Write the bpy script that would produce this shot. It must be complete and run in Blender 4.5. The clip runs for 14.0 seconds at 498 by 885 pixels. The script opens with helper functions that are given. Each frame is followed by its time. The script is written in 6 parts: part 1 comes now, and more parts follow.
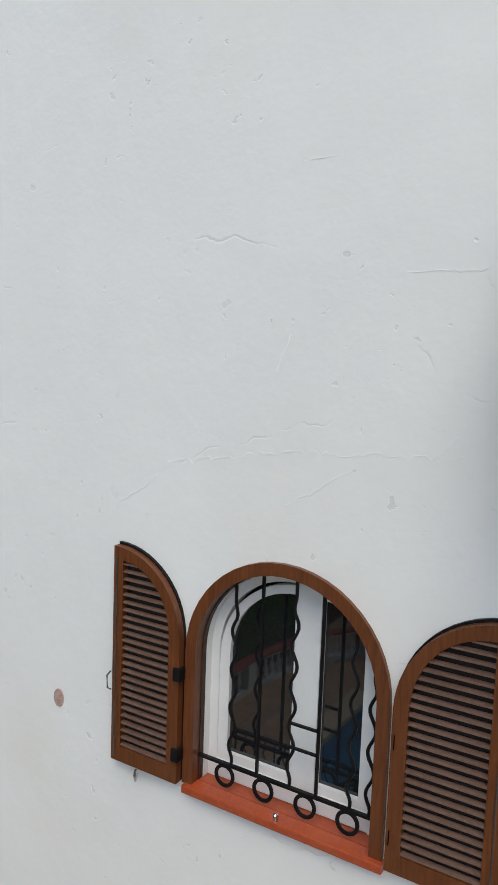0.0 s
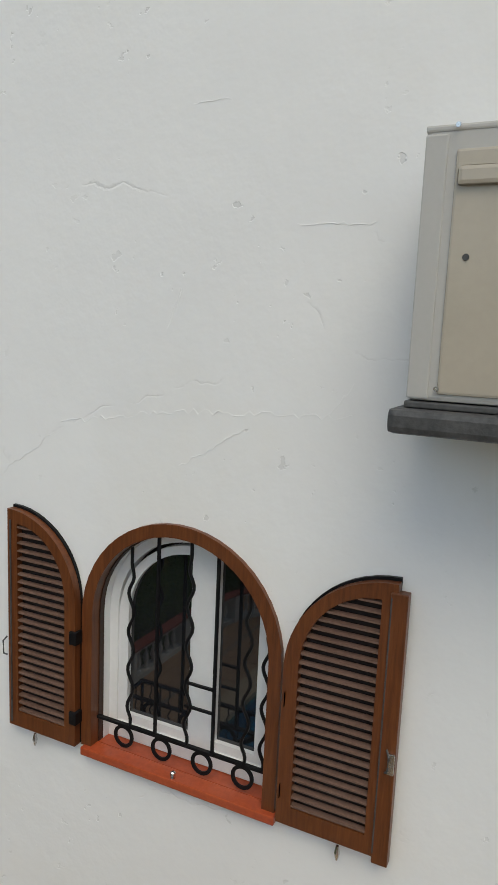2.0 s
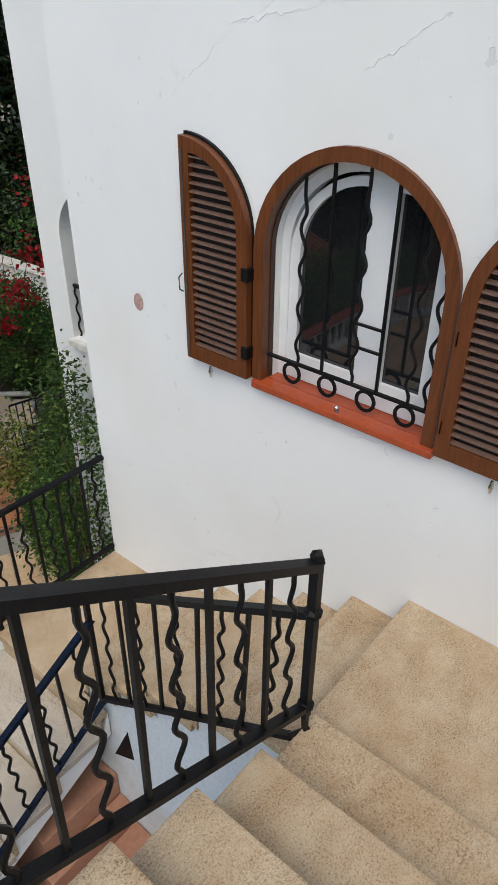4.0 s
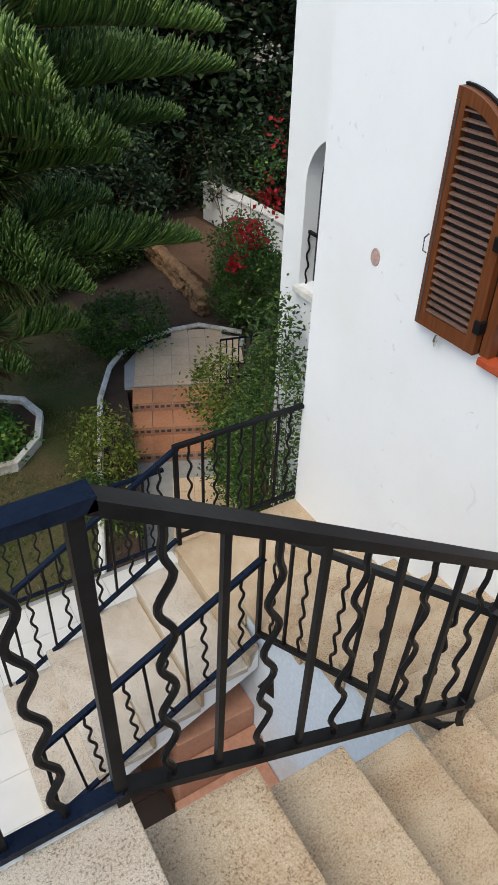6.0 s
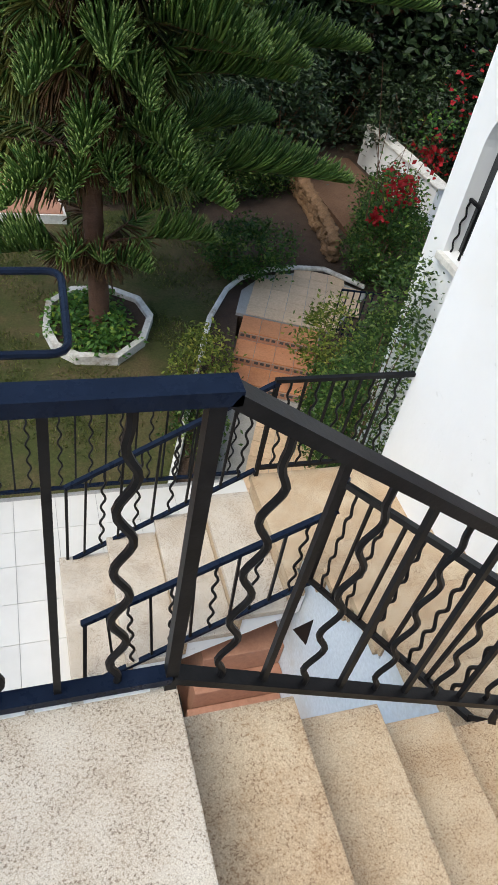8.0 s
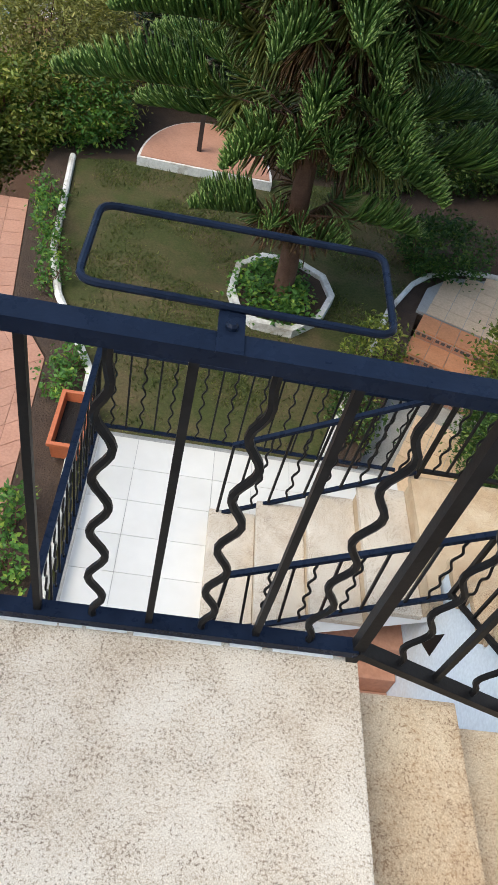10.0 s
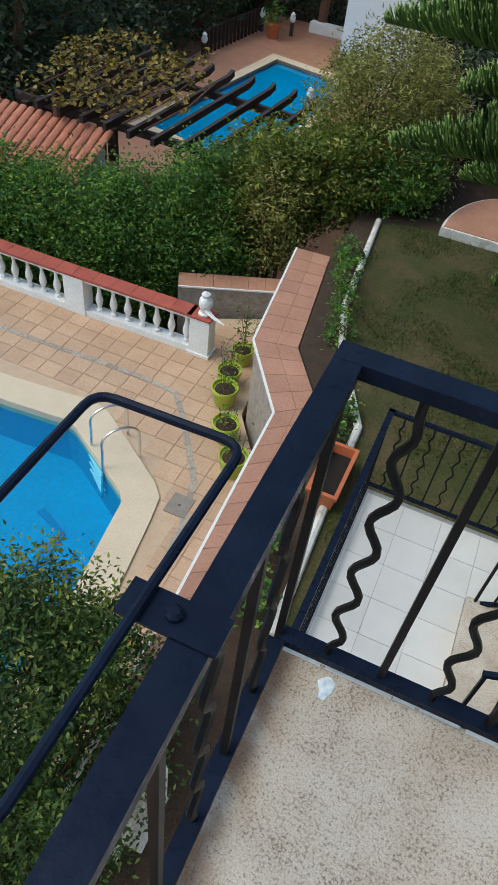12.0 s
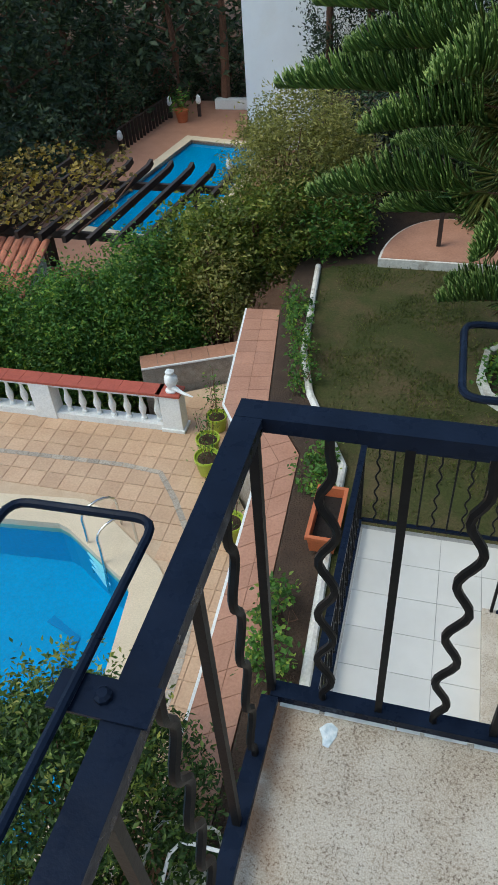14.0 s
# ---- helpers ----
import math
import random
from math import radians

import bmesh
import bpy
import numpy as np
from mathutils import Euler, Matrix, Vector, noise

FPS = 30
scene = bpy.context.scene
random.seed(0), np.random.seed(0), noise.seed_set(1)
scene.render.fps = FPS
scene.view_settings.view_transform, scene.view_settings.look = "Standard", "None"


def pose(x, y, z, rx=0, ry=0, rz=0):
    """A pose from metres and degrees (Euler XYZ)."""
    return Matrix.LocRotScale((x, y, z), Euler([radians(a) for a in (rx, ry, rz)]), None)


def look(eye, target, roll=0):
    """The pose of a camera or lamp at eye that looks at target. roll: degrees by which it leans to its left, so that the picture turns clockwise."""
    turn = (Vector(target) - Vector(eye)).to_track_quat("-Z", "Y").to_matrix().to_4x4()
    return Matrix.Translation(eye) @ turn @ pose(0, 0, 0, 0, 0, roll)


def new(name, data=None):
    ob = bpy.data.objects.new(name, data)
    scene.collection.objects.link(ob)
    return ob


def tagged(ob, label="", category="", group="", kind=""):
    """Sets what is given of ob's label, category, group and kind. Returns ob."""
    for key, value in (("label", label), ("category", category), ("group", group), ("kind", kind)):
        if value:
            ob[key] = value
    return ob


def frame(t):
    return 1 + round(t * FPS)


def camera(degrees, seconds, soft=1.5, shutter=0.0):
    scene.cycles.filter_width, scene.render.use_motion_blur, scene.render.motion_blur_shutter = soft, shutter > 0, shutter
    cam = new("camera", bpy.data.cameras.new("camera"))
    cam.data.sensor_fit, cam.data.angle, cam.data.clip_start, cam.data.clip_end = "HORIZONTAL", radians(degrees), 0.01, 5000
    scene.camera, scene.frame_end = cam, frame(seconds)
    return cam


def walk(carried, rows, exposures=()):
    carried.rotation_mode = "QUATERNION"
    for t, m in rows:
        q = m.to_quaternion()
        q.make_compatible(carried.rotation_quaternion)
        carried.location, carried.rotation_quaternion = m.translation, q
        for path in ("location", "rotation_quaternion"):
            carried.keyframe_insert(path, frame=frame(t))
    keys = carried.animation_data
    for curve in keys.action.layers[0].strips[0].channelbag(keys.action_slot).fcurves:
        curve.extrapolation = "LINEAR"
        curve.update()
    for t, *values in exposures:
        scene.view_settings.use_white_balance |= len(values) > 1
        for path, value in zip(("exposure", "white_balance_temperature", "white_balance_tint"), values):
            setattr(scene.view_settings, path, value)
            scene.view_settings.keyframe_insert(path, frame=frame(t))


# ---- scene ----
cam = camera(39.7, 14.0)
PATH = [
    (0, (0.718, -0.687, 1.87), (2.433, 0.323, 1.676), 2.1),
    (0.5, (0.736, -0.751, 1.971), (2.502, 0.166, 1.765), 2.8),
    (1, (0.69, -0.758, 2.026), (2.475, 0.143, 1.98), 2.9),
    (1.5, (0.738, -0.76, 1.972), (2.52, 0.133, 1.805), 2.2),
    (2, (0.87, -0.822, 1.875), (2.655, 0.026, 1.566), 2.5),
    (2.2, (0.897, -0.83, 1.823), (2.631, 0.023, 1.306), 4.1),
    (4.3, (0.885, -0.82, 1.568), (2.102, 0.285, 0.429), 0.1),
    (4.5, (0.866, -0.805, 1.554), (2.023, 0.344, 0.395), 0.5),
    (5, (0.847, -0.788, 1.543), (1.86, 0.479, 0.374), -0.9),
    (5.5, (0.83, -0.779, 1.549), (1.764, 0.55, 0.383), 0.2),
    (6, (0.829, -0.758, 1.563), (1.67, 0.595, 0.354), 1.9),
    (6.5, (0.808, -0.759, 1.546), (1.599, 0.614, 0.326), 4.7),
    (7, (0.777, -0.745, 1.55), (1.491, 0.642, 0.298), 7.9),
    (7.2, (0.772, -0.745, 1.53), (1.478, 0.629, 0.261), 9.3),
    (9.5, (0.558, -0.742, 1.517), (0.889, 0.604, 0.075), 15.7),
    (10, (0.478, -0.765, 1.524), (0.713, 0.59, 0.072), 16.0),
    (10.5, (0.396, -0.775, 1.527), (0.471, 0.609, 0.085), 14.6),
    (11, (0.301, -0.788, 1.522), (0.196, 0.587, 0.074), 12.4),
    (11.5, (0.208, -0.817, 1.533), (-0.085, 0.546, 0.1), 9.6),
    (12, (0.13, -0.825, 1.533), (-0.304, 0.495, 0.095), 8.0),
    (12.5, (0.116, -0.822, 1.55), (-0.362, 0.529, 0.155), 3.1),
    (13, (0.126, -0.809, 1.566), (-0.322, 0.612, 0.231), 1.4),
    (13.5, (0.184, -0.797, 1.573), (-0.207, 0.675, 0.276), -1.9),
    (14, (0.252, -0.816, 1.571), (-0.208, 0.624, 0.261), -4.5),
]
walk(cam, [(t, look(eye, target, roll)) for t, eye, target, roll in PATH],
     [(0.0, 0.38, 6950, 5), (0.9, 0.40, 7100, 5), (1.5, 0.24, 7200, 4), (2.2, 0.22, 7350, 4), (4.3, 0.64, 6800, 6), (7.0, 0.95, 6700, 5), (9.5, 1.3, 6650, 5), (10.5, 1.24, 6630, 5), (11.0, 1.14, 6600, 4), (11.5, 0.95, 6500, 3), (12.0, 0.64, 6400, 1), (14.0, 0.66, 6300, -1)])

# ---------------------------------------------------------------- light
world = bpy.data.worlds.new("sky")
scene.world = world
world.use_nodes = True
wn = world.node_tree
sky = wn.nodes.new("ShaderNodeTexSky")
sky.sky_type = "NISHITA"
sky.sun_disc = False
sky.sun_elevation = radians(54)
sky.sun_rotation = radians(243)
sky.dust_density = 1.5
sky.air_density = 1.0
wn.links.new(sky.outputs[0], wn.nodes["Background"].inputs[0])
wn.nodes["Background"].inputs[1].default_value = 0.15
sun = new("sun", bpy.data.lights.new("sun", "SUN"))
sun.data.energy = 1.0
sun.data.angle = radians(40)
sun.data.color = (1.0, 0.95, 0.86)
sun.matrix_world = look((-3.2, -1.6, 5.6), (0, 0, 0))


# ---------------------------------------------------------------- materials
def shader(name, rough=0.6, metal=0.0, spec=0.5):
    m = bpy.data.materials.new(name)
    m.use_nodes = True
    b = m.node_tree.nodes["Principled BSDF"]
    b.inputs["Roughness"].default_value = rough
    b.inputs["Metallic"].default_value = metal
    b.inputs["Specular IOR Level"].default_value = spec
    return m, m.node_tree, b


def coords(nt, scale=1.0):
    tc = nt.nodes.new("ShaderNodeNewGeometry")
    mp = nt.nodes.new("ShaderNodeMapping")
    mp.inputs["Scale"].default_value = (scale, scale, scale) if not isinstance(scale, tuple) else scale
    nt.links.new(tc.outputs["Position"], mp.inputs["Vector"])
    return mp.outputs["Vector"]


def noise_tex(nt, vec, scale, detail=4.0, rough=0.6):
    n = nt.nodes.new("ShaderNodeTexNoise")
    n.inputs["Scale"].default_value = scale
    n.inputs["Detail"].default_value = detail
    n.inputs["Roughness"].default_value = rough
    nt.links.new(vec, n.inputs["Vector"])
    return n.outputs["Fac"]


def ramp(nt, fac, stops):
    r = nt.nodes.new("ShaderNodeValToRGB")
    while len(r.color_ramp.elements) < len(stops):
        r.color_ramp.elements.new(0.5)
    for e, (p, c) in zip(r.color_ramp.elements, stops):
        e.position = p
        e.color = (*c, 1) if len(c) == 3 else c
    nt.links.new(fac, r.inputs[0])
    return r.outputs[0]


def mix(nt, fac, a, b, mode="MIX"):
    m = nt.nodes.new("ShaderNodeMix")
    m.data_type = "RGBA"
    m.blend_type = mode
    for sock, v in ((m.inputs[0], fac), (m.inputs[6], a), (m.inputs[7], b)):
        if isinstance(v, (int, float)):
            sock.default_value = v
        elif isinstance(v, tuple):
            sock.default_value = (*v, 1)
        else:
            nt.links.new(v, sock)
    return m.outputs[2]


def bump(nt, b, height, strength, distance=0.01, chain=None):
    n = nt.nodes.new("ShaderNodeBump")
    n.inputs["Strength"].default_value = strength
    n.inputs["Distance"].default_value = distance
    nt.links.new(height, n.inputs["Height"])
    if chain is not None:
        nt.links.new(chain, n.inputs["Normal"])
    nt.links.new(n.outputs[0], b.inputs["Normal"])
    return n.outputs[0]


def grained(name, lo, hi, scale, rough=0.6, fine=60.0, strength=0.3, dist=0.004, metal=0.0, spec=0.5, stain=None, vary=0.0, mottle=0.35):
    """A surface with a slow and a fine variation, a little relief, and some shift from piece to piece."""
    m, nt, b = shader(name, rough, metal, spec)
    v = coords(nt)
    slow = noise_tex(nt, v, scale, 5)
    small = noise_tex(nt, v, fine, 3)
    col = ramp(nt, slow, [(0.3, lo), (0.7, hi)])
    col = mix(nt, mottle, col, ramp(nt, small, [(0.3, tuple(c * 0.7 for c in lo)), (0.7, tuple(min(1, c * 1.15) for c in hi))]))
    if stain:
        s = ramp(nt, noise_tex(nt, v, scale * 0.45, 6, 0.7), [(0.52, (0, 0, 0)), (0.7, (1, 1, 1))])
        col = mix(nt, s, col, stain)
    if vary:
        oi = nt.nodes.new("ShaderNodeObjectInfo")
        geo = nt.nodes.new("ShaderNodeNewGeometry")
        add = nt.nodes.new("ShaderNodeMath")
        add.operation = "ADD"
        nt.links.new(oi.outputs["Random"], add.inputs[0])
        nt.links.new(geo.outputs["Random Per Island"], add.inputs[1])
        fr = nt.nodes.new("ShaderNodeMath")
        fr.operation = "FRACT"
        nt.links.new(add.outputs[0], fr.inputs[0])
        col = mix(nt, 1.0, col, ramp(nt, fr.outputs[0], [(0, (1 - vary,) * 3), (1, (1.0,) * 3)]), "MULTIPLY")
    nt.links.new(col, b.inputs["Base Color"])
    bump(nt, b, small, strength, dist)
    return m


def plaster_material():
    m, nt, b = shader("white_plaster", 0.75)
    v = coords(nt)
    slow = noise_tex(nt, v, 0.9, 6, 0.65)
    trowel = noise_tex(nt, v, 5.0, 4, 0.55)
    col = ramp(nt, slow, [(0.3, (0.79, 0.795, 0.795)), (0.7, (0.84, 0.845, 0.84))])
    # thin wandering cracks, mostly level, and small flaked spots in clusters
    warp = nt.nodes.new("ShaderNodeTexNoise")
    warp.inputs["Scale"].default_value = 3.5
    warp.inputs["Detail"].default_value = 5
    nt.links.new(v, warp.inputs["Vector"])
    wv = mix(nt, 0.22, coords(nt, (0.6, 0.6, 1.5)), warp.outputs["Color"])
    vo = nt.nodes.new("ShaderNodeTexVoronoi")
    vo.feature = "DISTANCE_TO_EDGE"
    vo.inputs["Scale"].default_value = 1.1
    nt.links.new(wv, vo.inputs["Vector"])
    line = ramp(nt, vo.outputs["Distance"], [(0.0, (0.8, 0.8, 0.8)), (0.006, (0, 0, 0))])
    gate = ramp(nt, noise_tex(nt, v, 2.6, 4), [(0.57, (0, 0, 0)), (0.66, (1, 1, 1))])
    crack = mix(nt, 1.0, line, gate, "MULTIPLY")
    flake = ramp(nt, noise_tex(nt, v, 17.0, 3, 0.5), [(0.68, (0, 0, 0)), (0.71, (1, 1, 1))])
    gate2 = ramp(nt, noise_tex(nt, v, 1.5, 3), [(0.50, (0, 0, 0)), (0.60, (1, 1, 1))])
    flake = mix(nt, 1.0, flake, gate2, "MULTIPLY")
    marks = mix(nt, 1.0, crack, flake, "ADD")
    col = mix(nt, mix(nt, 1.0, marks, (0.30, 0.30, 0.30), "MULTIPLY"), col, (0.52, 0.51, 0.49))
    stain = ramp(nt, noise_tex(nt, v, 0.7, 4, 0.6), [(0.55, (0, 0, 0)), (0.75, (0.35, 0.35, 0.35))])
    col = mix(nt, stain, col, (0.74, 0.71, 0.64))
    nt.links.new(col, b.inputs["Base Color"])
    c = bump(nt, b, trowel, 0.25, 0.02)
    bump(nt, b, marks, 0.45, -0.004, c)
    return m


def terrazzo_material(name, base_a, base_b, dirt, wear, rust=False):
    """Exposed-aggregate stone: fine pale grain with dark pits, and worn brown patches."""
    m, nt, b = shader(name, 0.75)
    v = coords(nt)
    col = ramp(nt, noise_tex(nt, v, 5.0, 6, 0.7), [(0.3, base_a), (0.7, base_b)])
    worn = ramp(nt, noise_tex(nt, v, 3.2, 7, 0.75), [(0.40, (0, 0, 0)), (0.62, (0.8, 0.8, 0.8))])
    col = mix(nt, worn, col, wear)
    grain = noise_tex(nt, v, 310.0, 2, 0.6)
    col = mix(nt, 0.4, col, ramp(nt, grain, [(0.34, tuple(c * 0.5 for c in base_a)), (0.5, base_a), (0.66, tuple(min(0.8, c * 1.3) for c in base_b))]))
    # dark and rust-brown chips, denser in some patches
    chips = noise_tex(nt, v, 145.0, 5, 0.78)
    dense = ramp(nt, noise_tex(nt, v, 6.5, 4, 0.65), [(0.3, (0, 0, 0)), (0.7, (0.08, 0.08, 0.08))])
    lift = nt.nodes.new("ShaderNodeMath")
    lift.operation = "ADD"
    nt.links.new(chips, lift.inputs[0])
    nt.links.new(dense, lift.inputs[1])
    pit = ramp(nt, lift.outputs[0], [(0.56, (0, 0, 0)), (0.64, (1, 1, 1))])
    tone = ramp(nt, noise_tex(nt, v, 23.0, 3), [(0.4, dirt), (0.62, tuple(0.5 * (p + q) for p, q in zip(dirt, wear)))])
    col = mix(nt, mix(nt, 1.0, pit, (0.86, 0.84, 0.80), "MULTIPLY"), col, tone)
    if rust:
        # rust washed from the railing along the open edge
        sep = nt.nodes.new("ShaderNodeSeparateXYZ")
        nt.links.new(v, sep.inputs[0])
        near = ramp(nt, sep.outputs[0], [(0.0, (1, 1, 1)), (0.11, (0, 0, 0))])
        patch = ramp(nt, noise_tex(nt, v, 7.0, 4), [(0.34, (0, 0, 0)), (0.55, (0.9, 0.9, 0.9))])
        col = mix(nt, mix(nt, 1.0, near, patch, "MULTIPLY"), col, (0.24, 0.10, 0.03))
    nt.links.new(col, b.inputs["Base Color"])
    c = bump(nt, b, chips, 0.3, 0.003)
    bump(nt, b, pit, 0.3, -0.001, c)
    return m


def wood_material():
    m, nt, b = shader("varnished_wood", 0.38)
    v = coords(nt, (30.0, 30.0, 2.5))
    g = noise_tex(nt, v, 2.5, 6, 0.65)
    col = ramp(nt, g, [(0.3, (0.085, 0.024, 0.007)), (0.55, (0.14, 0.042, 0.012)), (0.75, (0.19, 0.062, 0.019))])
    nt.links.new(col, b.inputs["Base Color"])
    bump(nt, b, g, 0.15, 0.002)
    return m


def paint_material():
    m, nt, b = shader("sky_tinted_black_paint", 0.3, 0.0, 0.08)
    v = coords(nt)
    n = noise_tex(nt, v, 9.0, 6, 0.7)
    # Blue in this black is painted-in sky reflection of the handrail tops.
    col = ramp(nt, n, [(0.35, (0.005, 0.0085, 0.0185)), (0.7, (0.0095, 0.0155, 0.032))])
    nt.links.new(col, b.inputs["Base Color"])
    nt.links.new(ramp(nt, noise_tex(nt, v, 25.0, 4), [(0.3, (0.18,) * 3), (0.75, (0.5,) * 3)]), b.inputs["Roughness"])
    bump(nt, b, noise_tex(nt, v, 70.0, 4), 0.25, 0.003)
    return m


def black_paint_material():
    m, nt, b = shader("black_grille_paint", 0.45, 0.0, 0.15)
    v = coords(nt)
    nt.links.new(ramp(nt, noise_tex(nt, v, 12.0, 5, 0.7), [(0.35, (0.005, 0.005, 0.006)), (0.7, (0.012, 0.0118, 0.0125))]), b.inputs["Base Color"])
    bump(nt, b, noise_tex(nt, v, 80.0, 4), 0.25, 0.002)
    return m


def leaf_material(name, dark, light, tip=None, rough=0.5, thin=0.45):
    m, nt, b = shader(name, rough, 0.0, 0.4)
    geo = nt.nodes.new("ShaderNodeNewGeometry")
    stops = [(0.0, dark), (0.75, light)] + ([(0.95, tip)] if tip else [])
    col = ramp(nt, geo.outputs["Random Per Island"], stops)
    v = coords(nt)
    clump = ramp(nt, noise_tex(nt, v, 1.6, 3), [(0.3, (0.55, 0.6, 0.55)), (0.7, (1.1, 1.1, 1.0))])
    col = mix(nt, 1.0, col, clump, "MULTIPLY")
    nt.links.new(col, b.inputs["Base Color"])
    if thin:
        tr = nt.nodes.new("ShaderNodeBsdfTranslucent")
        nt.links.new(mix(nt, 1.0, col, (1.0, 1.0, 0.55), "MULTIPLY"), tr.inputs["Color"])
        both = nt.nodes.new("ShaderNodeMixShader")
        both.inputs[0].default_value = thin
        nt.links.new(b.outputs[0], both.inputs[1])
        nt.links.new(tr.outputs[0], both.inputs[2])
        nt.links.new(both.outputs[0], nt.nodes["Material Output"].inputs["Surface"])
    return m


def glass_material():
    m, nt, b = shader("window_glass", 0.02)
    b.inputs["Base Color"].default_value = (0.012, 0.013, 0.015, 1)
    b.inputs["Specular IOR Level"].default_value = 0.75
    b.inputs["IOR"].default_value = 1.5
    return m


def water_material():
    m, nt, b = shader("pool_water", 0.03)
    b.inputs["Base Color"].default_value = (0.12, 0.66, 0.93, 1)
    b.inputs["Transmission Weight"].default_value = 1.0
    b.inputs["IOR"].default_value = 1.33
    b.inputs["Specular IOR Level"].default_value = 0.3
    v = coords(nt)
    bump(nt, b, noise_tex(nt, v, 5.0, 3), 0.12, 0.03)
    return m


def lawn_material():
    m, nt, b = shader("lawn", 0.9, 0, 0.2)
    v = coords(nt)
    big = noise_tex(nt, v, 0.8, 6, 0.7)
    fine = noise_tex(nt, v, 24.0, 6, 0.8)
    col = ramp(nt, fine, [(0.3, (0.028, 0.034, 0.010)), (0.6, (0.065, 0.074, 0.022)), (0.8, (0.12, 0.12, 0.045))])
    col = mix(nt, ramp(nt, big, [(0.45, (0, 0, 0)), (0.66, (0.85, 0.85, 0.85))]), col, ramp(nt, fine, [(0.3, (0.075, 0.050, 0.026)), (0.7, (0.17, 0.12, 0.068))]))
    nt.links.new(col, b.inputs["Base Color"])
    bump(nt, b, fine, 0.8, 0.02)
    return m


PLASTER = plaster_material()
STONE = terrazzo_material("exposed_aggregate_stone", (0.46, 0.355, 0.235), (0.585, 0.47, 0.33), (0.14, 0.072, 0.034), (0.37, 0.225, 0.112))
STONE_PALE = terrazzo_material("pale_aggregate_stone", (0.50, 0.438, 0.36), (0.635, 0.572, 0.482), (0.10, 0.06, 0.036), (0.43, 0.335, 0.24), True)
WOOD = wood_material()
# Slat wood is paled and greyed to paint in the sky's reflection.
SLAT = grained("sky_paled_slat_wood", (0.135, 0.078, 0.058), (0.20, 0.125, 0.098), 5.0, 0.35, 60, 0.1)
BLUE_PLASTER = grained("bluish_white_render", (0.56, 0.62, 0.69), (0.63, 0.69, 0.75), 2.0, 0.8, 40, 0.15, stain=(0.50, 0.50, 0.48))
BARE_PLASTER = grained("bare_pink_plaster", (0.30, 0.17, 0.14), (0.52, 0.38, 0.34), 30.0, 0.9, 80, 0.6)
# Near-black colour that stands in for shade in gaps and openings.
SHADE_FILL = grained("near_black_shade", (0.008, 0.004, 0.003), (0.018, 0.008, 0.005), 6.0, 0.8)
# Lining wood darkened in colour to carry the shade inside the arch.
SHADED_WOOD = grained("shaded_lining_wood", (0.028, 0.011, 0.006), (0.050, 0.020, 0.010), 6.0, 0.6)
IRON = paint_material()
BLACK_IRON = black_paint_material()
TILE_WHITE = grained("white_floor_tile", (0.62, 0.595, 0.55), (0.68, 0.655, 0.61), 2.5, 0.35, 7, 0.05, vary=0.06, mottle=0.06)
MORTAR = grained("sandy_mortar", (0.50, 0.35, 0.23), (0.58, 0.43, 0.295), 6.0, 0.9)
MORTAR_RED = grained("reddish_mortar", (0.25, 0.12, 0.075), (0.33, 0.17, 0.11), 6.0, 0.9)
GROUT = grained("grout", (0.28, 0.27, 0.25), (0.40, 0.38, 0.35), 6.0, 0.9)
TILE_TERRACE = grained("sandy_terrace_tile", (0.50, 0.31, 0.19), (0.62, 0.42, 0.27), 2.0, 0.55, 25, 0.1, vary=0.16)
TERRACOTTA = grained("terracotta_tile", (0.39, 0.185, 0.115), (0.51, 0.265, 0.175), 2.5, 0.6, 30, 0.12, vary=0.14)
ORANGE_TILE = grained("orange_step_tile", (0.52, 0.21, 0.095), (0.64, 0.29, 0.14), 3.0, 0.5, 30, 0.1, vary=0.12)
PATH_TILE = grained("buff_path_tile", (0.62, 0.43, 0.27), (0.74, 0.54, 0.36), 2.0, 0.6, 30, 0.1, vary=0.12)
SILL_TILE = grained("glazed_red_sill", (0.36, 0.06, 0.022), (0.44, 0.085, 0.03), 4.0, 0.3, 50, 0.1)
COPING = grained("cream_pool_coping", (0.58, 0.47, 0.33), (0.70, 0.58, 0.42), 1.8, 0.7, 45, 0.25)
MOSAIC = grained("pebble_mosaic", (0.24, 0.20, 0.16), (0.58, 0.50, 0.41), 28.0, 0.6, 60, 0.4, vary=0.3)
POOL_BLUE = grained("blue_pool_liner", (0.0, 0.29, 0.50), (0.002, 0.35, 0.58), 1.0, 0.5, 20, 0.05)
POOL_LINE = grained("dark_blue_pool_band", (0.0, 0.20, 0.42), (0.0, 0.24, 0.46), 2.0, 0.5)
WHITE_PAINT = grained("white_masonry_paint", (0.72, 0.72, 0.70), (0.82, 0.82, 0.80), 3.0, 0.65, 30, 0.2)
KERB_PAINT = grained("worn_white_kerb", (0.55, 0.52, 0.47), (0.76, 0.74, 0.69), 5.0, 0.8, 30, 0.5, stain=(0.30, 0.25, 0.19))
RED_CAP = grained("red_balustrade_cap", (0.36, 0.07, 0.045), (0.48, 0.11, 0.07), 5.0, 0.6, 30, 0.2, vary=0.12)
PVC = grained("white_window_plastic", (0.74, 0.75, 0.76), (0.80, 0.81, 0.82), 3.0, 0.3, 40, 0.02, mottle=0.06)
METAL_GREY = grained("grey_enamelled_steel", (0.44, 0.432, 0.41), (0.47, 0.462, 0.44), 1.5, 0.42, 60, 0.03, mottle=0.06)
